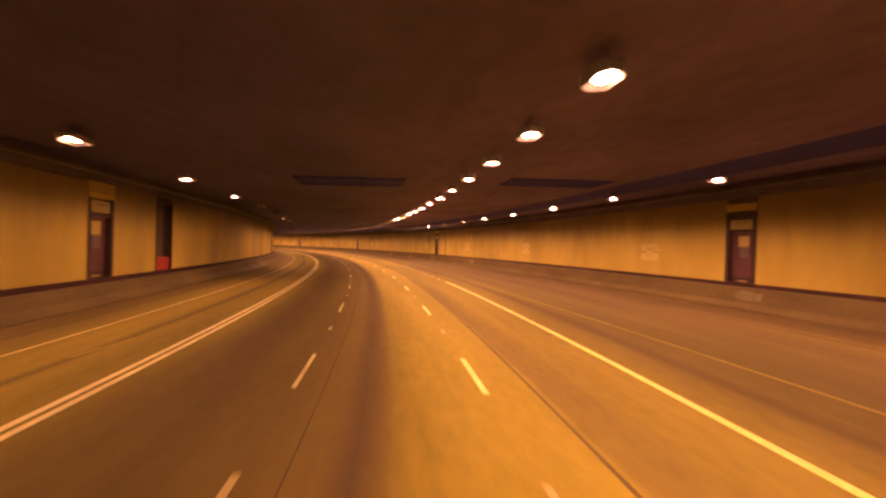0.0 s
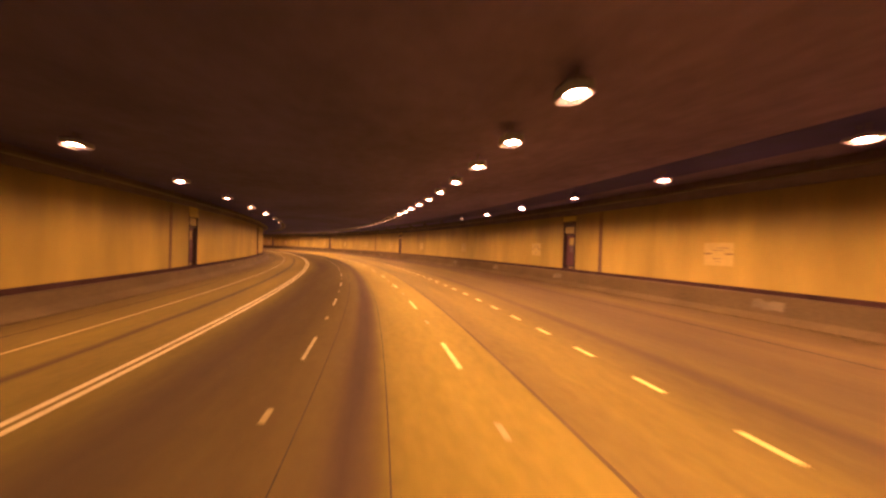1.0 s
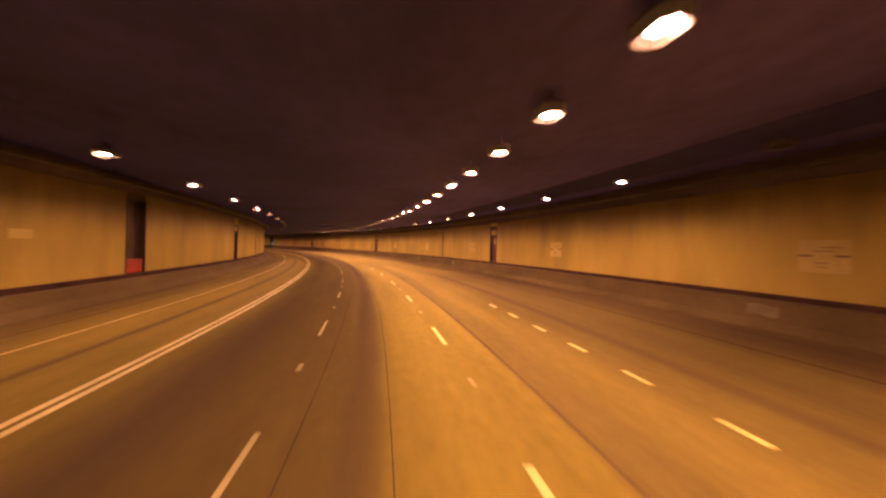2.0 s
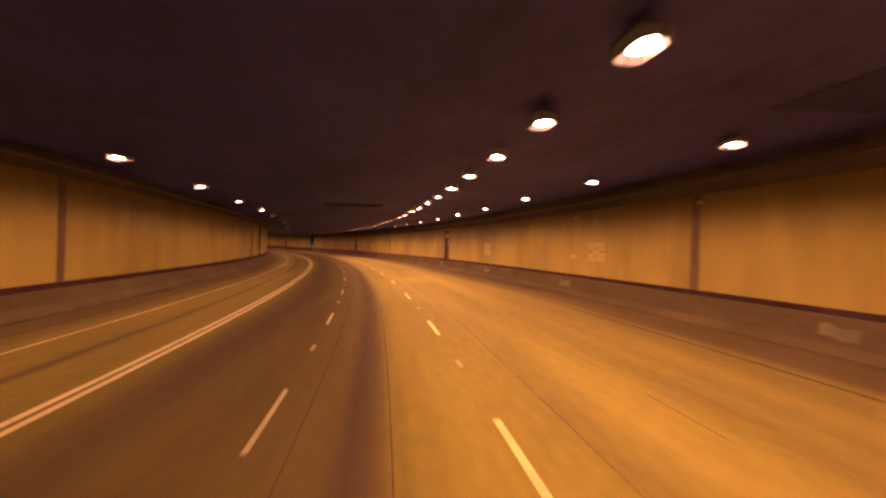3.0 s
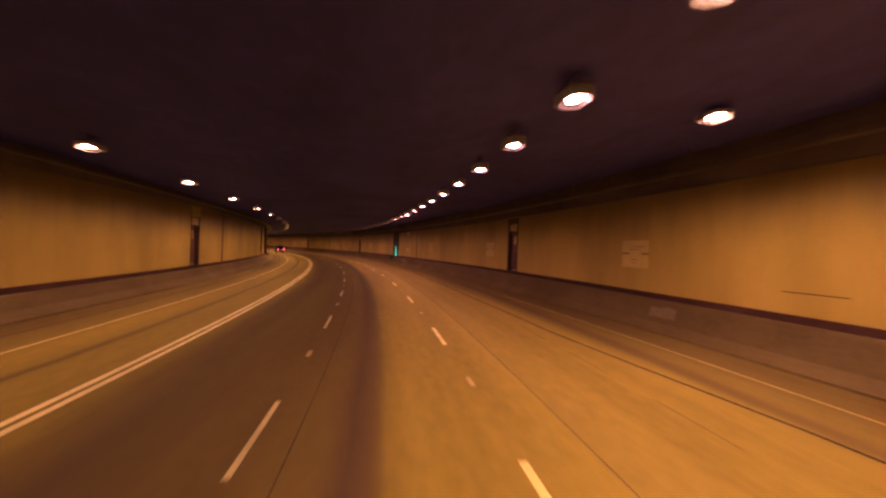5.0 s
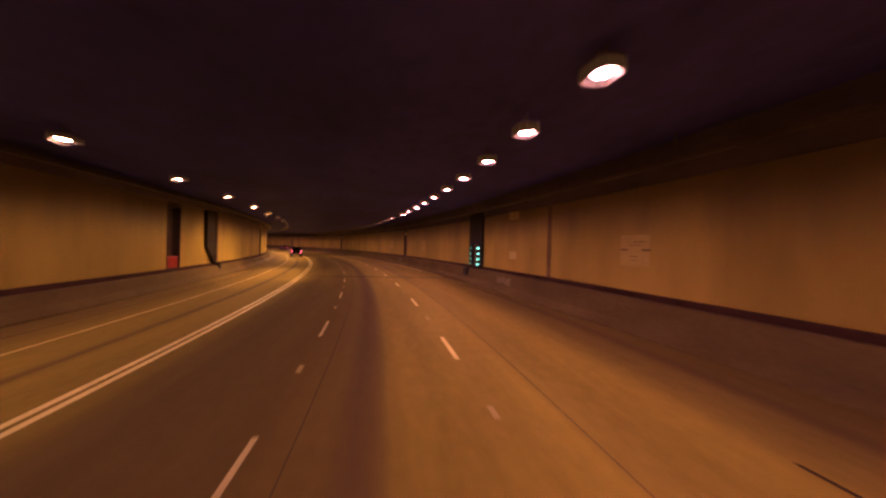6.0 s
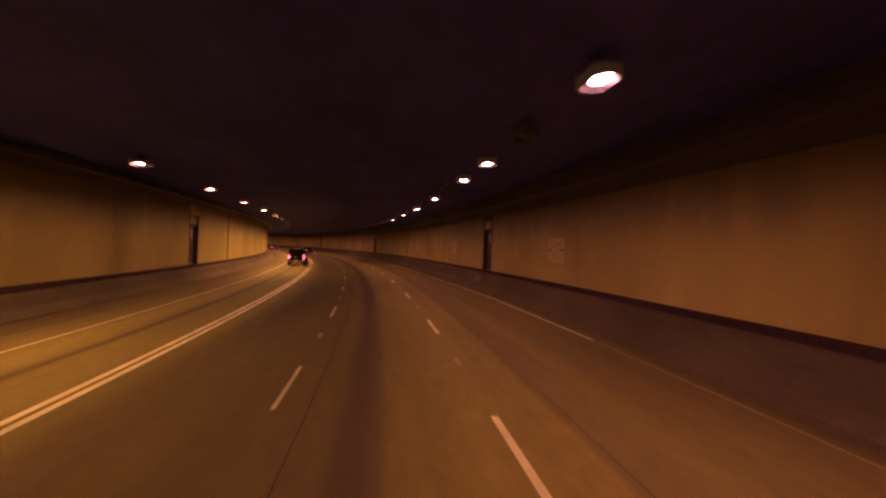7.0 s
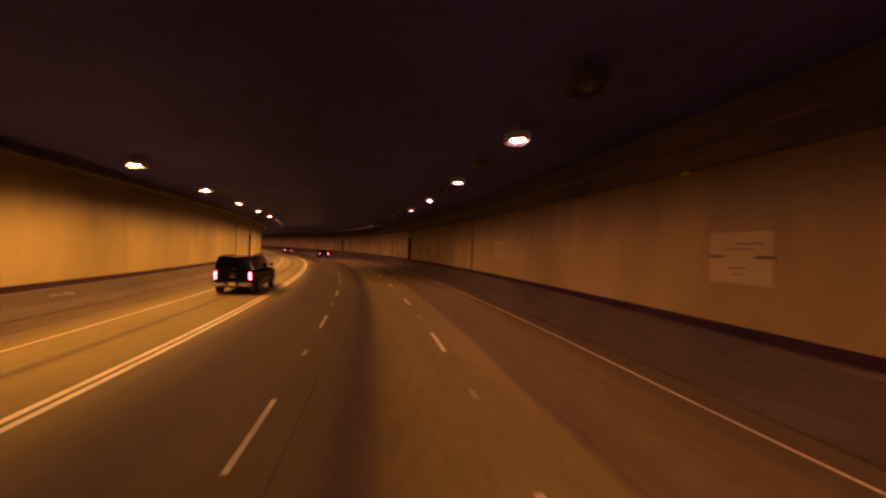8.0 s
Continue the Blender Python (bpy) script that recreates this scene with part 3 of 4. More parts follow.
def build_door(sill, leaf_top, head, label, head_paint):
    door = thing("exit_door", label, "door", group="exit doors")
    h = DOOR_HALF
    part("frame", add_box(add_box(box(-0.02, 0.38, -h - 0.02, -h + 0.14, sill, head), -0.02, 0.38, h - 0.14, h + 0.02, sill, head),
                          0.06, 0.38, -h + 0.14, h - 0.14, leaf_top, leaf_top + 0.12), FRAME, door)
    part("recess_back", box(0.34, 0.40, -h, h, sill - 0.02, head + 0.02), FRAME, door)
    leaf = part("leaf", box(0.20, 0.26, -h + 0.15, h - 0.15, sill + 0.01, leaf_top - 0.01, 0.006), DOOR, door, "dark brown painted steel door leaf")
    t = leaf_top
    part("upper_notice", box(0.18, 0.199, -0.30, 0.24, t - 0.68, t - 0.17, 0.004), PLATE, leaf, "pale notice on the upper half of the door")
    part("ledge", box(0.165, 0.199, -0.30, 0.22, t - 0.735, t - 0.70), PLATE, leaf, "narrow pale ledge under the upper notice")
    part("lower_notice", box(0.185, 0.199, -0.30, 0.18, t - 1.25, t - 0.76, 0.004), NOTICE, leaf, "dim grey notice under the pale one")
    part("handle", add_box(box(0.13, 0.15, 0.36, 0.46, sill + 1.02, sill + 1.06), 0.15, 0.20, 0.42, 0.46, sill + 1.02, sill + 1.06), HOUSING, leaf, "steel lever handle")
    part("kick_plate", box(0.19, 0.199, -h + 0.2, h - 0.2, sill + 0.04, sill + 0.26), FRAME, leaf)
    part("sill_plate", box(0.14, 0.189, -0.26, 0.16, sill + 0.05, sill + 0.10), PLATE, leaf, "small pale plate at the foot of the door")
    sign = part("sign_panel", box(0.03, 0.08, -h + 0.16, h - 0.16, t + 0.17, t + 0.64, 0.006), DULL, door, "grimy cream sign panel above the door")
    part("sign_ledge", box(0.0, 0.0299, -h + 0.2, 0.1, t + 0.17, t + 0.21), PLATE, sign)
    part("print_bar", box(0.024, 0.0299, -0.36, 0.36, t + 0.46, t + 0.50), PRINT, sign)
    part("header_box", box(-0.05, 0.38, -h - 0.02, h + 0.02, t + 0.72, head), head_paint, door)
    part("lintel_panel", box(-0.03, 0.05, -h - 0.01, h + 0.01, head + 0.03, head + 0.40), PANEL, door, "cream lintel panel above the doorway")
    return door


def spread(src, poses):
    src.matrix_basis = poses[0]
    for m in poses[1:]:
        copy_thing(src, m)


spread(build_door(LEFT_SILL, 3.28, 4.25, "recessed brown steel exit door under a white sign in the inner wall", PANEL), [wall_spot(s, -1) for s in LEFT_DOORS])
spread(build_door(RIGHT_SILL, 3.68, 4.72, "recessed brown steel exit door under a white sign in the outer wall", FRAME), [wall_spot(s, 1) for s in RIGHT_DOORS])


def build_niche():
    niche = thing("hose_niche", "dark wall niche with a red hose cabinet at its foot", "hose cabinet", group="hose niches")
    h = NICHE_HALF
    part("recess_back", box(0.34, 0.40, -h, h, LEFT_SILL - 0.02, 4.4), SOOT, niche)
    part("frame", add_box(add_box(box(-0.02, 0.36, -h - 0.02, -h + 0.07, LEFT_SILL, 4.4), -0.02, 0.36, h - 0.07, h + 0.02, LEFT_SILL, 4.4),
                          -0.02, 0.36, -h + 0.07, h - 0.07, 4.28, 4.4), FRAME, niche)
    cab = part("cabinet", box(0.06, 0.335, -h + 0.1, h - 0.1, LEFT_SILL, 1.52, 0.012), RED, niche, "red painted hose cabinet")
    part("cabinet_door", box(0.035, 0.058, -h + 0.16, h - 0.16, LEFT_SILL + 0.05, 1.46, 0.006), RED, cab)
    part("latch", box(0.015, 0.034, 0.42, 0.5, 1.12, 1.22), HOUSING, cab)
    pipe = bmesh.new()
    bmesh.ops.create_cone(pipe, cap_ends=True, segments=10, radius1=0.05, radius2=0.05, depth=2.7, matrix=Matrix.Translation((0.24, -0.55, 2.9)))
    part("riser_pipe", pipe, FRAME, niche)
    return niche


spread(build_niche(), [wall_spot(s, -1) for s in HOSE_NICHES])


# ---- signs on the walls ----
def build_exit_sign():
    sign = thing("exit_sign", "grimy white two-part exit distance sign on the wall", "sign", group="exit distance signs")
    up = part("upper_plate", box(-0.035, -0.012, -0.72, 0.72, 2.62, 3.10, 0.004), PLATE, sign)
    low = part("lower_plate", box(-0.035, -0.012, -0.72, 0.72, 2.04, 2.56, 0.004), PLATE, sign)
    for y in (-0.72, 0.34):
        part("joint_strip", box(-0.03, -0.012, y, y + 0.38, 2.562, 2.618), JOINT, sign, "dark joint between the plates")
    part("joint_filler", box(-0.033, -0.012, -0.338, 0.338, 2.562, 2.618), PLATE, sign)
    for y in (-0.5, 0.4):
        part("standoff", box(-0.012, 0.0, y, y + 0.1, 2.2, 3.0), FRAME, sign)
    for y0, y1, z0, z1 in ((-0.5, 0.08, 2.84, 2.88), (-0.3, 0.3, 2.73, 2.76)):
        part("print_bar", box(-0.039, -0.0355, y0, y1, z0, z1), PRINT, up)
    for y0, y1, z0, z1 in ((-0.16, 0.22, 2.34, 2.38), (-0.1, 0.14, 2.22, 2.25)):
        part("print_bar", box(-0.039, -0.0355, y0, y1, z0, z1), PRINT, low)
    return sign


spread(build_exit_sign(), [wall_spot(s, 1) for s in (6.7, 22.56, 38.25, 53.1, 69.1, 85.2, 101.1, 117.06, 132.8, 148.5, 164.7, 180.4, 198.0, 213.0, 229.0, 261.35, 277.7, 292.0, 308.0, 324.0)])



def small_plate(s, side, z, long, high, label, paint=PLATE):
    plate = thing("wall_plate", label, "plate", wall_spot(s, side), group="small wall plates")
    part("plate", box(-0.03, -0.008, -long / 2, long / 2, z - high / 2, z + high / 2, 0.004), paint, plate)
    part("fixing", box(-0.008, 0.0, -long / 3, long / 3, z - 0.04, z + 0.04), FRAME, plate)


# the brighter paint on this first plate stands in for headlight falling on it
small_plate(238.9, 1, 2.13, 0.95, 0.46, "blank plate on the wall, painted bright for headlight on it", WHITE)
small_plate(238.85, 1, 4.45, 1.3, 0.46, "long dulled plate high on the wall", DULL)
small_plate(134.9, 1, 2.28, 0.7, 0.3, "small faded plate beside an exit sign")
small_plate(182.0, 1, 2.25, 0.7, 0.25, "small faded plate beside an exit sign")
for s, z in ((126.33, 4.68), (134.84, 4.66), (240.8, 4.73), (279.2, 4.58)):
    small_plate(s, 1, z, 0.26, 0.1, "tiny pale plate at the head of the wall")
small_plate(89.5, -1, 2.55, 0.9, 0.3, "small faded plate on the inner wall")
small_plate(184.3, -1, 2.55, 0.9, 0.4, "small faded plate on the inner wall")


# ---- flood gate frame with green guide lights ----
GATE = surface("gate_steel", (0.007, 0.006, 0.006), (0.018, 0.015, 0.014), 0.8, (0.8, 0.8, 0.8), 10.0, 0.2)
GREEN_ON = glowing("green_guide_light", (0.25, 1.0, 0.62), 2.4)
GREEN_DIM = glowing("dim_green_guide_light", (0.12, 0.75, 0.42), 0.3)
gate_r = thing("gate_column", "near-black gate column with two rows of green guide lights", "gate column", wall_spot(245.15, 1))
part("casing", add_box(add_box(box(-0.16, -0.004, -1.45, 1.35, RIGHT_SILL + 1.6, 5.3, 0.01), -0.16, -0.004, -1.45, -0.55, RIGHT_SILL + 0.01, RIGHT_SILL + 1.6),
                       -0.16, -0.004, 0.5, 1.35, RIGHT_SILL + 0.01, RIGHT_SILL + 1.6), GATE, gate_r)
part("slot_back", box(-0.05, -0.004, -0.55, 0.5, RIGHT_SILL + 0.01, RIGHT_SILL + 1.6), SOOT, gate_r)
part("anchor", box(-0.66, -0.17, 0.35, 1.2, 0.42, RIGHT_SILL - 0.185, 0.012), GATE, gate_r, "dark anchor block on the barrier")
part("foot", box(-0.5, -0.16, -1.35, 1.25, RIGHT_SILL - 0.18, RIGHT_SILL + 0.02, 0.01), LEDGE, gate_r)
for y, mat_, half, lab in ((-0.78, GREEN_ON, 0.2, "bright green guide light"), (0.82, GREEN_DIM, 0.16, "dim green guide light")):
    bank = part("light_strip", box(-0.20, -0.161, y - half - 0.05, y + half + 0.05, 1.22 - 0.1, 2.62, 0.006), LEDGE, gate_r)
    for z in (1.28, 1.66, 2.06, 2.46):
        part("guide_light", box(-0.222, -0.201, y - half, y + half, z - 0.045, z + 0.045), mat_, bank, lab)

gate_l = thing("gate_column", "black tapering gate column on the inner wall", "gate column", wall_spot(248.4, -1))
bm = bmesh.new()
outline = ((1.1, 4.55), (-1.1, 4.62), (-1.15, 0.84), (-0.65, 0.84), (0.95, 2.0))
front = [bm.verts.new((-0.22, y, z)) for y, z in outline]
back = [bm.verts.new((-0.005, y, z)) for y, z in outline]
bm.faces.new(front)
bm.faces.new(back[::-1])
for i in range(5):
    bm.faces.new((front[i], back[i], back[(i + 1) % 5], front[(i + 1) % 5]))
bmesh.ops.recalc_face_normals(bm, faces=bm.faces)
part("casing", bm, GATE, gate_l)
part("anchor", box(-0.55, -0.165, -1.15, -0.7, 0.42, 0.865, 0.012), GATE, gate_l, "dark anchor block on the barrier")
part("guide_rail", box(-0.28, -0.225, -1.05, -0.75, 0.84, 4.5), FRAME, gate_l)

# dark uneven band in short pieces across the road
drain = thing("road_band", "dark broken band across the road", "drain", kind="structure")
rng = random.Random(4)
d = -4.4
while d < 6.6:
    w = rng.uniform(0.3, 0.7)
    off = rng.uniform(-0.06, 0.06)
    part("band_piece", sweep(lambda s: [(d, 0.001), (d + w - 0.03, 0.001), (d + w - 0.03, 0.006), (d, 0.006)], 248.5 - 0.09 * (d + 1) + off - rng.uniform(0.1, 0.22), 248.5 - 0.09 * (d + 1) + off + rng.uniform(0.1, 0.22)), TAR, drain)
    d += w


# ---- ceiling vents ----
def ceiling_vent(s, d0, d1, long):
    c = (d0 + d1) / 2
    h = (d1 - d0) / 2
    vent = thing("ceiling_vent", "black slatted air vent in the ceiling", "vent", spot(s, c, roof(c)) @ pose(0, 0, 0, 0, math.degrees(-math.atan(0.034)), 0), group="ceiling vents")
    part("frame", add_box(add_box(add_box(box(-h, h, -long / 2, -long / 2 + 0.12, -0.07, 0.03), -h, h, long / 2 - 0.12, long / 2, -0.07, 0.03),
                                  -h, -h + 0.12, -long / 2 + 0.12, long / 2 - 0.12, -0.07, 0.03), h - 0.12, h, -long / 2 + 0.12, long / 2 - 0.12, -0.07, 0.03), SLOT, vent)
    part("backing", box(-h + 0.12, h - 0.12, -long / 2 + 0.12, long / 2 - 0.12, -0.02, 0.03), SLOT, vent)
    n = int((d1 - d0 - 0.3) / 0.3)
    for i in range(n):
        x = -h + 0.2 + i * (2 * h - 0.4) / max(1, n - 1)
        part("slat", box(x - 0.015, x + 0.015, -long / 2 + 0.12, long / 2 - 0.12, -0.06, -0.02), SLOT, vent)


ceiling_vent(19.3, -4.0, 0.95, 2.2)
ceiling_vent(18.2, 5.7, 10.8, 2.0)
ceiling_vent(142.9, -3.3, 1.0, 1.5)


# ---- cable trays and pipes along the heads of the walls ----
def run_along(name, label, face, sign, off, z, wide, high, material, step_support):
    run = thing(name, label, "cable tray")
    part("tray", sweep(lambda s: [(face(s) - sign * off - wide / 2, z(s)), (face(s) - sign * off + wide / 2, z(s)),
                                  (face(s) - sign * off + wide / 2, z(s) + high), (face(s) - sign * off - wide / 2, z(s) + high)], START + 1, END - 1, 2.0), material, run)
    s = START + 3
    while s < END - 2:
        part("hanger", sweep(lambda q: [(face(q) - sign * (off + 0.02), z(q) + high), (face(q) - sign * (off - 0.02), z(q) + high),
                                        (face(q) - sign * (off - 0.02), roof(face(q)) + 0.02), (face(q) - sign * (off + 0.02), roof(face(q)) + 0.02)][::sign], s, s + 0.06), material, run)
        s += step_support


run_along("cable_tray", "dark galvanised cable tray hung along the outer wall head", right, 1, 0.75, lambda s: right_top(s) + 0.32, 0.3, 0.09, STEEL, 6.34)
run_along("cable_tray", "dark galvanised cable tray hung along the inner wall head", lambda s: LEFT, -1, 0.6, lambda s: LEFT_TOP + 0.22, 0.25, 0.08, STEEL, 6.34)


# ---- mortar patches on the barriers ----
def barrier_patch(s, long, face, sign, sill):
    top = sill - 0.19 - 0.05
    face_at = lambda z: 0.60 + (0.44 - 0.60) * (z - 0.26) / (top - 0.26)
    lo = lambda q: 0.42 + 0.10 * noise.noise((q * 2.3, s, 0.5))
    hi = lambda q: top - 0.14 + 0.12 * noise.noise((q * 2.9, s, 4.5))
    ob = new("mortar_patch", mesh_of(sweep(lambda q: [(face(q) - sign * (face_at(lo(q)) + 0.012), lo(q)), (face(q) - sign * (face_at(lo(q)) - 0.01), lo(q)),
             (face(q) - sign * (face_at(hi(q)) - 0.01), hi(q)), (face(q) - sign * (face_at(hi(q)) + 0.012), hi(q))][::sign], s - long * 0.45, s + long * 0.45, 0.12), "mortar_patch", PATCH))
    tagged(ob, "pale mortar patch on the concrete barrier", "patch", "mortar patches", "structure")


for s, long in ((16.0, 1.3), (50.6, 1.3), (65.1, 1.2), (75.7, 1.2), (86.6, 1.2), (121.4, 1.0), (135.0, 1.3), (147.4, 1.2), (160.5, 1.2), (173.6, 1.2), (196.0, 1.2), (239.0, 2.1), (270.2, 1.0)):
    barrier_patch(s, long, right, 1, RIGHT_SILL)
for s, long in ((75.8, 0.9), (149.1, 1.0), (286.8, 1.3), (283.0, 0.8)):
    barrier_patch(s, long, lambda q: LEFT, -1, LEFT_SILL)


# ---- short marks halfway between the lane dashes ----
bm = bmesh.new()
low = [bm.verts.new((x, y, 0.001)) for x, y in ((-0.05, -0.24), (0.05, -0.26), (0.05, 0.23), (-0.05, 0.26))]
hig = [bm.verts.new((x, y, 0.006)) for x, y in ((-0.044, -0.23), (0.043, -0.25), (0.044, 0.22), (-0.043, 0.25))]
bm.faces.new(hig)
bm.faces.new(low[::-1])
for i in range(4):
    bm.faces.new((low[i], low[(i + 1) % 4], hig[(i + 1) % 4], hig[i]))
MARK_MESH = mesh_of(bm, "short_mark", WORN_MARK)
for d, ph, pitch in ((-1.60, 8.21, 7.888), (1.70, 7.71, 7.82)):
    for i in range(-4, 54):
        mark = new("short_mark", MARK_MESH)
        mark.matrix_basis = spot(ph + (i + 0.5) * pitch, d)
        tagged(mark, "short faded white mark between lane dashes", "road marking", "short lane marks", "structure")


# ---- vehicles ----
BLACK = surface("black_car_paint", (0.0035, 0.003, 0.004), (0.006, 0.005, 0.006), 0.06, (1, 1, 1), 6.0, 0.0, 0.0, "Object", 0.14)
DARK_RED = surface("dark_car_paint", (0.03, 0.012, 0.014), (0.05, 0.02, 0.022), 0.25, (1, 1, 1), 6.0, 0.0, 0.0, "Object", 0.6)
SILVER = surface("silver_car_paint", (0.16, 0.15, 0.16), (0.24, 0.23, 0.24), 0.3, (1, 1, 1), 6.0, 0.0, 0.7, "Object", 0.6)
GLASS = surface("tinted_glass", (0.003, 0.003, 0.004), (0.005, 0.005, 0.006), 0.04, (1, 1, 1), 6.0, 0.0, 0.0, "Object", 0.12)
RUBBER = surface("tyre_rubber", (0.012, 0.012, 0.012), (0.03, 0.028, 0.026), 0.85, (4, 4, 4), 9.0, 0.2, 0.0, "Object")
CHROME = surface("dull_chrome", (0.45, 0.43, 0.40), (0.6, 0.58, 0.55), 0.25, (2, 2, 2), 9.0, 0.0, 1.0, "Object")
PLASTIC = surface("black_plastic", (0.012, 0.012, 0.012), (0.025, 0.024, 0.023), 0.6, (4, 4, 4), 9.0, 0.1, 0.0, "Object")
RED_LENS = surface("red_lamp_plastic", (0.10, 0.004, 0.006), (0.16, 0.008, 0.01), 0.15, (3, 3, 3), 6.0, 0.0, 0.0, "Object", 0.3)
TAIL = glowing("lit_tail_lamp", (1.0, 0.11, 0.17), 10.0)
CLEAR = glowing("lit_reversing_glass", (1.0, 0.55, 0.6), 3.0)


def loft(rings):
    bm = bmesh.new()
    rows = [[bm.verts.new(p) for p in r] for r in rings]
    n = len(rows[0])
    for a, b in zip(rows, rows[1:]):
        for i in range(n):
            bm.faces.new((a[i], a[(i + 1) % n], b[(i + 1) % n], b[i]))
    bm.faces.new(rows[0][::-1])
    bm.faces.new(rows[-1])
    bmesh.ops.recalc_face_normals(bm, faces=bm.faces)
    return bm


def body_ring(y, half, z0, z1, crown=0.04):
    """A cross-section of the lower body, with tucked sills and rounded shoulders."""
    mid = z0 + (z1 - z0) * 0.5
    right_side = [(half * 0.86, z0), (half * 0.97, z0 + 0.10), (half, mid), (half * 0.985, z1 - 0.12), (half * 0.93, z1 - 0.02), (half * 0.55, z1 + crown)]
    return [(x, y, z) for x, z in right_side] + [(-x, y, z) for x, z in right_side[::-1]]


def wheel_mesh(radius, width, prof):
    bm = bmesh.new()
    n = 20
    rows = []
    for i in range(n):
        a = 2 * math.pi * i / n
        rows.append([bm.verts.new((x, r * math.cos(a), r * math.sin(a))) for x, r in prof])
    for i in range(n):
        for j in range(len(prof) - 1):
            bm.faces.new((rows[i][j], rows[i][j + 1], rows[(i + 1) % n][j + 1], rows[(i + 1) % n][j]))
    bmesh.ops.recalc_face_normals(bm, faces=bm.faces)
    return bm


def add_wheel(car, x, y, radius, width, side):
    m = Matrix.Translation((x, y, radius))
    w = width / 2
    wheel = part("wheel", wheel_mesh(radius, width, [(-w, radius * 0.62), (-w, radius * 0.92), (-w * 0.8, radius), (w * 0.8, radius), (w, radius * 0.92), (w, radius * 0.62)]), RUBBER, car)
    wheel.matrix_basis = m
    o = side
    rim = wheel_mesh(radius, width, [(o * w * 0.75, 0.001), (o * w * 0.8, radius * 0.16), (o * w * 0.45, radius * 0.2), (o * w * 0.45, radius * 0.52), (o * w * 0.95, radius * 0.6), (o * w * 0.8, radius * 0.64)])
    for i in range(6):
        a = 2 * math.pi * i / 6
        spoke = box(-0.012, 0.012, -0.035, 0.035, radius * 0.12, radius * 0.6)
        bmesh.ops.transform(spoke, matrix=Matrix.Translation((o * w * 0.7, 0, 0)) @ Matrix.Rotation(a, 4, "X"), verts=spoke.verts)
        tmp = bpy.data.meshes.new("spoke")
        spoke.to_mesh(tmp)
        spoke.free()
        rim.from_mesh(tmp)
        bpy.data.meshes.remove(tmp)
    part("rim", rim, CHROME, wheel, "alloy wheel rim")


def quad_panel(points, lift, thick=0.012):
    """A thin pane on four corners, lifted off the surface behind it."""
    a, b, c, e = [Vector(p) for p in points]
    nrm = (b - a).cross(e - a).normalized()
    bm = bmesh.new()
    outer = [bm.verts.new(p + nrm * lift) for p in (a, b, c, e)]
    inner = [bm.verts.new(p + nrm * (lift - thick)) for p in (a, b, c, e)]
    bm.faces.new(outer)
    bm.faces.new(inner[::-1])
    for i in range(4):
        bm.faces.new((outer[i], inner[i], inner[(i + 1) % 4], outer[(i + 1) % 4]))
    return bm


def lerp(p, q, t):
    return tuple(a + (b - a) * t for a, b in zip(p, q))


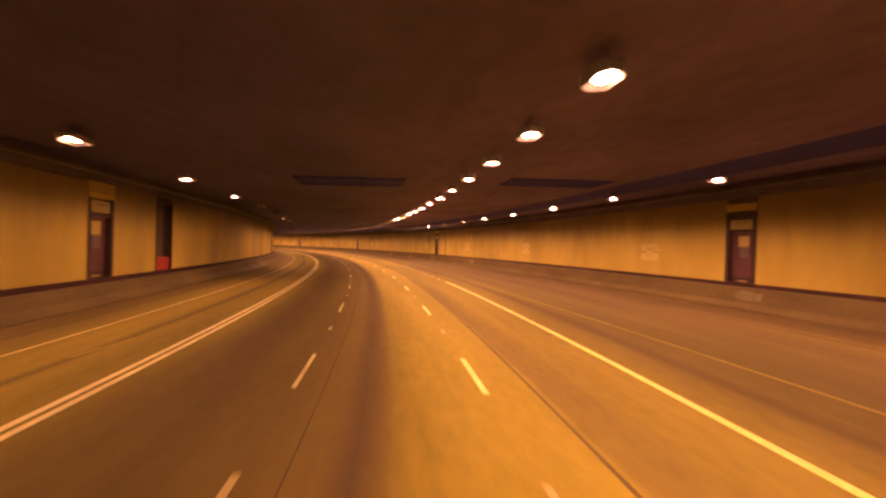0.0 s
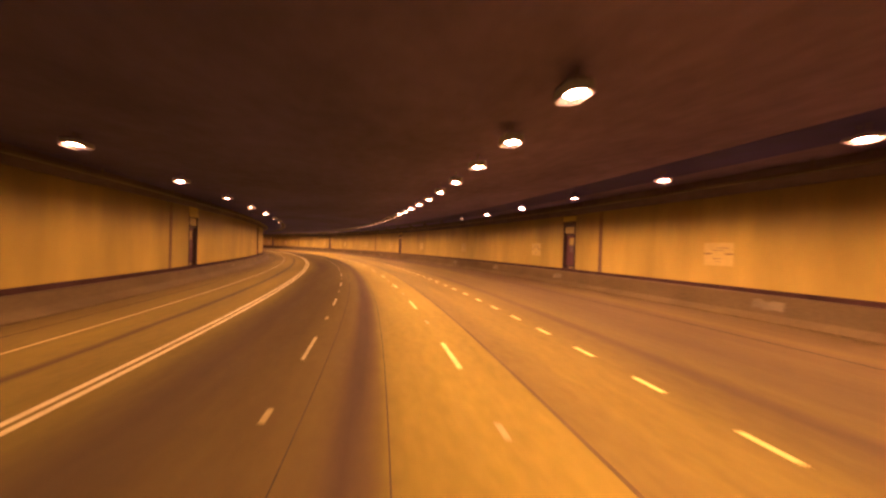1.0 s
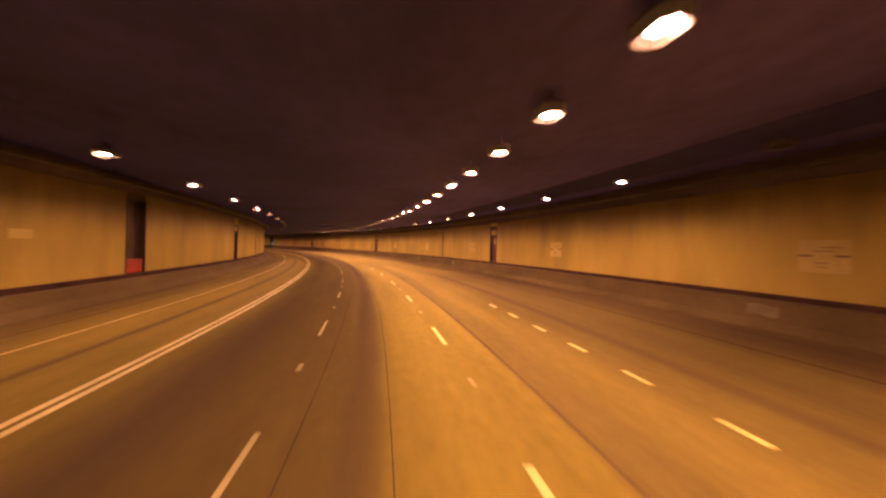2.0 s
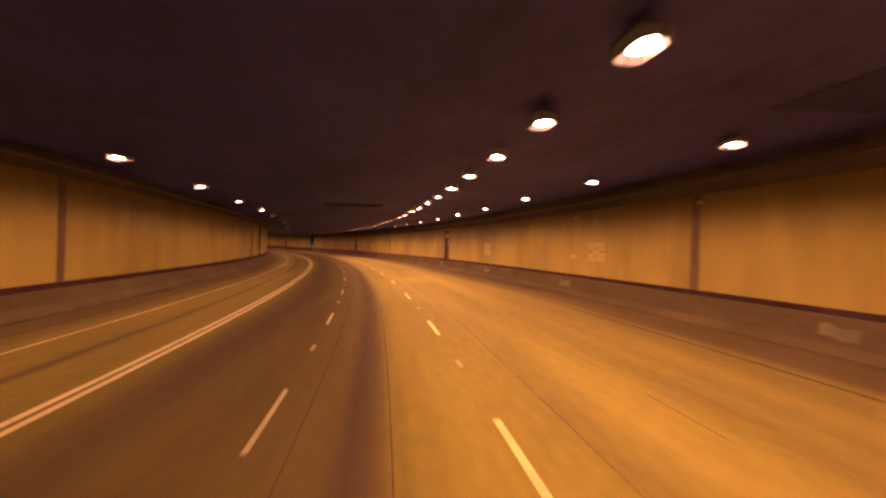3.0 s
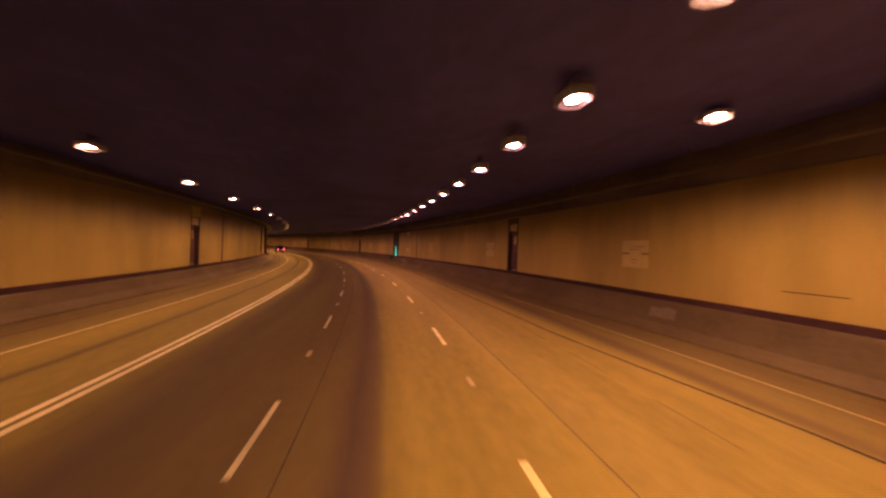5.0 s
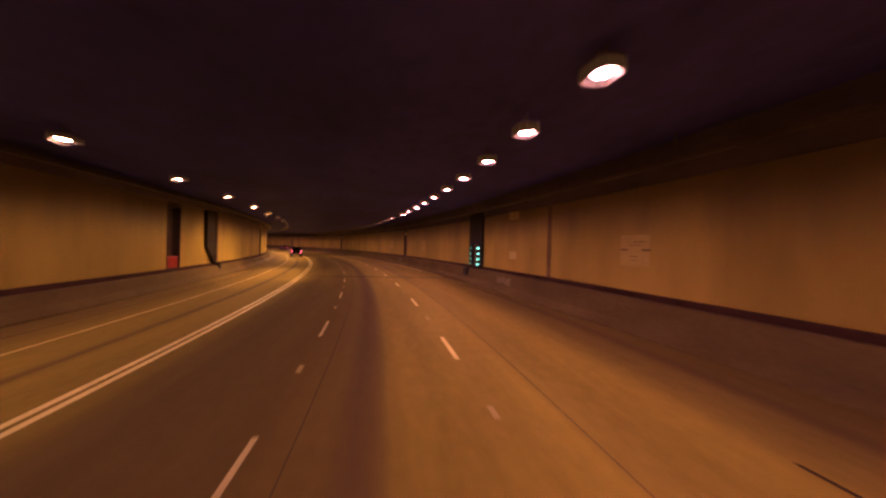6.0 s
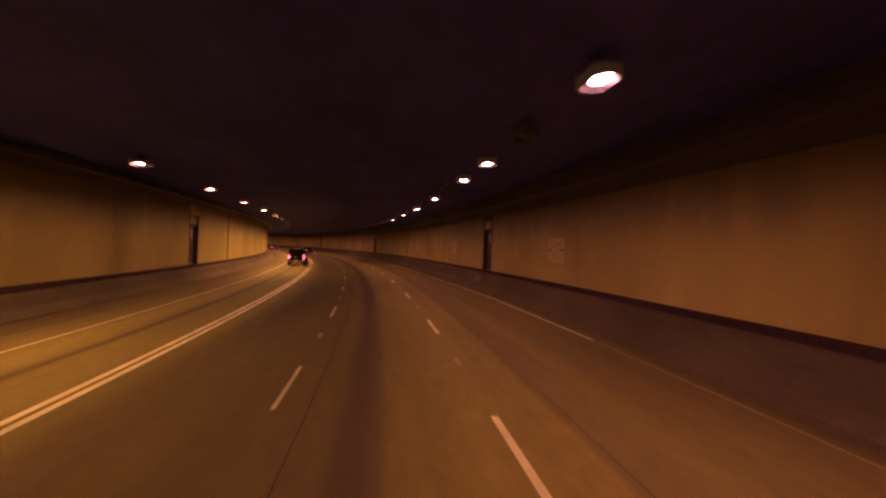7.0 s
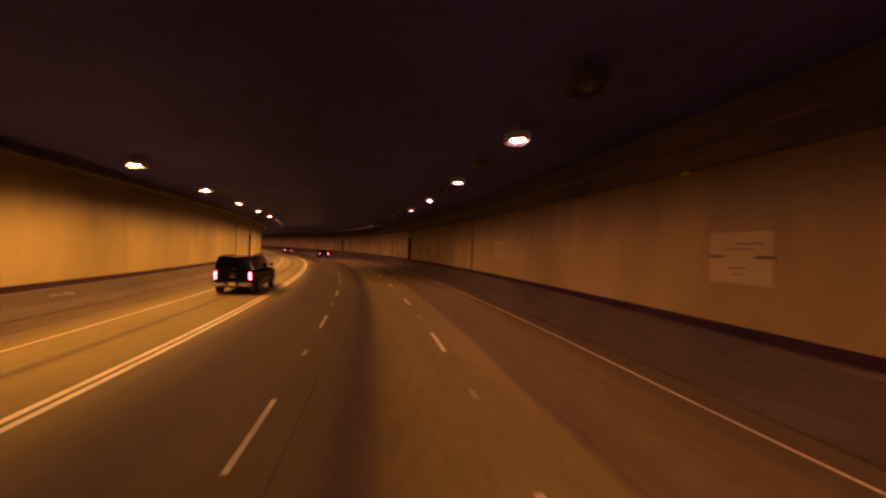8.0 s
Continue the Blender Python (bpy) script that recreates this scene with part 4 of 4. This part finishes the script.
def build_vehicle(name, label, category, paint, m, length, wide, belt, height, base_rear, base_front, top_rear, top_front, radius, clearance, truck):
    car = thing(name, label, category, m)
    h = wide / 2
    z0 = clearance
    front_drop = 0.10 if truck else 0.22
    part("body", loft([body_ring(0.02, h * 0.93, z0 + 0.1, belt - 0.05), body_ring(0.12, h * 0.985, z0, belt), body_ring(length * 0.3, h, z0, belt),
                       body_ring(base_front, h, z0, belt), body_ring(length - 0.5, h * 0.99, z0, belt - front_drop * 0.6),
                       body_ring(length - 0.12, h * 0.95, z0 + 0.02, belt - front_drop), body_ring(length, h * 0.85, z0 + 0.12, belt - front_drop - 0.12)]), paint, car)
    bl, tl = (h * 0.93, h * 0.83) if truck else (h * 0.90, h * 0.74)
    zt, zb = height, belt + 0.02
    cab = bmesh.new()
    low = [(bl, base_rear, zb), (bl, base_front, zb), (-bl, base_front, zb), (-bl, base_rear, zb)]
    top = [(tl, top_rear, zt), (tl, top_front, zt - 0.03), (-tl, top_front, zt - 0.03), (-tl, top_rear, zt)]
    lv = [cab.verts.new(p) for p in low]
    tv = [cab.verts.new(p) for p in top]
    cab.faces.new(lv)
    cab.faces.new(tv[::-1])
    for i in range(4):
        cab.faces.new((lv[i], lv[(i + 1) % 4], tv[(i + 1) % 4], tv[i]))
    bmesh.ops.recalc_face_normals(cab, faces=cab.faces)
    bmesh.ops.bevel(cab, geom=[e for e in cab.edges], offset=0.045, segments=2, affect="EDGES")
    part("cabin", cab, paint, car)

    def face_patch(p00, p10, p11, p01, u0, u1, v0, v1):
        f = lambda u, v: lerp(lerp(p00, p10, u), lerp(p01, p11, u), v)
        return [f(u0, v0), f(u1, v0), f(u1, v1), f(u0, v1)]

    part("rear_window", quad_panel(face_patch(low[3], low[0], top[0], top[3], 0.1, 0.9, 0.16, 0.84), 0.006), GLASS, car, "dark tinted rear window")
    part("windscreen", quad_panel(face_patch(low[1], low[2], top[2], top[1], 0.06, 0.94, 0.1, 0.92), 0.006), GLASS, car)
    spansu = ((0.05, 0.36), (0.39, 0.66), (0.69, 0.95)) if truck else ((0.1, 0.48), (0.52, 0.92))
    for u0, u1 in spansu:
        part("side_window", quad_panel(face_patch(low[0], low[1], top[1], top[0], u0, u1, 0.12, 0.86), 0.006), GLASS, car)
        part("side_window", quad_panel(face_patch(low[2], low[3], top[3], top[2], 1 - u1, 1 - u0, 0.12, 0.86), 0.006), GLASS, car)
    part("rear_bumper", box(-h * 0.95, h * 0.95, -0.09, 0.14, z0 + 0.06, z0 + 0.25, 0.03), CHROME if truck else PLASTIC, car, "dull chrome rear bumper" if truck else "")
    part("front_bumper", box(-h * 0.9, h * 0.9, length - 0.1, length + 0.06, z0 + 0.05, z0 + 0.27, 0.03), CHROME if truck else PLASTIC, car)
    part("number_plate", box(-0.15, 0.15, -0.104, -0.088, z0 + 0.1, z0 + 0.24), PLATE, car, "pale number plate")
    part("tailgate", box(-h * 0.72, h * 0.72, -0.012, 0.05, z0 + 0.3, belt - 0.1, 0.012), paint, car)
    part("emblem", box(-0.11, 0.11, -0.024, -0.012, belt - 0.33, belt - 0.27, 0.005), CHROME, car)
    part("tailgate_handle", box(-0.14, 0.14, -0.028, -0.013, belt - 0.2, belt - 0.14, 0.006), PLASTIC, car)
    for x in (-1, 1):
        cx = x * h * 0.83
        lamp = part("tail_lamp", box(cx - 0.075, cx + 0.075, -0.02, 0.10, belt - 0.42 if truck else belt - 0.27, belt - 0.06, 0.01), RED_LENS, car, "dark red tail lamp unit")
        part("tail_glass", box(cx - 0.055, cx + 0.055, -0.034, -0.021, belt - 0.22, belt - 0.09), TAIL, lamp, "lit red tail lamp glass")
        part("lower_tail_glass", box(cx - 0.055, cx + 0.055, -0.034, -0.021, belt - (0.40 if truck else 0.26), belt - (0.28 if truck else 0.235)), TAIL if truck else CLEAR, lamp, "lit red tail lamp glass")
        arm = part("wing_mirror", box(x * h, x * (h + 0.2), base_front - 0.55, base_front - 0.43, belt + 0.08, belt + 0.27, 0.02) if x > 0 else
                   box(x * (h + 0.2), x * h, base_front - 0.55, base_front - 0.43, belt + 0.08, belt + 0.27, 0.02), PLASTIC, car)
        part("mirror_glass", box(min(x * (h + 0.03), x * (h + 0.18)), max(x * (h + 0.03), x * (h + 0.18)), base_front - 0.562, base_front - 0.551, belt + 0.1, belt + 0.25), CHROME, arm)
        part("sill", box(min(x * h * 0.9, x * h * 1.01), max(x * h * 0.9, x * h * 1.01), length * 0.34, length * 0.68, z0 - 0.03, z0 + 0.05, 0.015), CHROME if truck else PLASTIC, car)
        part("side_trim", box(min(x * h * 0.99, x * h * 1.012), max(x * h * 0.99, x * h * 1.012), length * 0.33, length * 0.72, z0 + 0.27, z0 + 0.32), PLASTIC, car)
        for y in (length * 0.46, length * 0.62):
            part("door_handle", box(min(x * h * 0.98, x * h * 1.02), max(x * h * 0.98, x * h * 1.02), y - 0.09, y + 0.09, belt - 0.17, belt - 0.13), CHROME, car)
        for y in (length * 0.205, length * 0.82):
            arch = bmesh.new()
            n = 12
            pts = [(math.cos(math.pi * i / n) * (radius + 0.09), math.sin(math.pi * i / n) * (radius + 0.09)) for i in range(n + 1)]
            outer = [arch.verts.new((x * h * 1.006, y + a, radius + b)) for a, b in pts] + [arch.verts.new((x * h * 1.006, y - radius - 0.09, z0)), arch.verts.new((x * h * 1.006, y + radius + 0.09, z0))]
            inner = [arch.verts.new((x * h * 0.7, v.co.y, v.co.z)) for v in outer]
            arch.faces.new(outer)
            for i in range(len(outer)):
                k = (i + 1) % len(outer)
                arch.faces.new((outer[i], outer[k], inner[k], inner[i]))
            bmesh.ops.recalc_face_normals(arch, faces=arch.faces)
            part("wheel_arch", arch, PLASTIC, car)
            add_wheel(car, x * (h * 0.93), y, radius, 0.24, x)
    if truck:
        for x in (-1, 1):
            part("roof_rail", box(x * tl * 0.86 - 0.02, x * tl * 0.86 + 0.02, top_rear + 0.2, top_front - 0.2, height, height + 0.05, 0.008), CHROME, car, "pale metal roof rail")
        part("hatch_handle", box(-0.05, 0.05, base_rear - 0.035, base_rear + 0.03, belt + 0.05, belt + 0.09, 0.008), CHROME, car, "bright hatch handle")
        part("canopy_seam", box(-tl * 0.98, tl * 0.98, 1.93, 1.96, height - 0.03, height + 0.006), PLASTIC, car)
        part("tow_hitch", box(-0.05, 0.05, -0.16, 0.1, z0 - 0.02, z0 + 0.06, 0.008), PLASTIC, car)
        part("bumper_step", box(-0.28, 0.28, -0.098, -0.0905, z0 + 0.085, z0 + 0.255), PLASTIC, car, "black recess for the number plate")
        for x in (-1, 1):
            part("mud_flap", box(x * h * 0.8 - 0.12, x * h * 0.8 + 0.12, length * 0.205 - radius - 0.1, length * 0.205 - radius - 0.085, 0.16, z0 + 0.08), PLASTIC, car)
        part("rear_axle", box(-h * 0.75, h * 0.75, length * 0.205 - 0.06, length * 0.205 + 0.06, radius - 0.06, radius + 0.06, 0.02), PLASTIC, car)
        part("roof_lamp", box(-0.2, 0.2, top_rear + 0.02, top_rear + 0.14, height - 0.005, height + 0.03, 0.008), PLATE, car)
    return car


build_vehicle("pickup_truck", "black pickup with a canopy and lit red tail lamps", "pickup truck", BLACK, spot(290.9, -6.27, 0.0, -1.0),
              5.0, 1.80, 1.16, 1.80, 0.08, 3.62, 0.20, 2.75, 0.37, 0.36, True)
build_vehicle("car", "dark car with lit tail lamps far ahead in its lane", "car", DARK_RED, spot(349.0, -0.25, 0.0),
              4.3, 1.76, 0.92, 1.46, 0.35, 3.5, 0.9, 2.5, 0.31, 0.2, False)
build_vehicle("car", "silver car with lit tail lamps far down the tunnel", "car", SILVER, spot(379.0, -3.1, 0.0),
              4.3, 1.76, 0.92, 1.46, 0.35, 3.5, 0.9, 2.5, 0.31, 0.2, False)
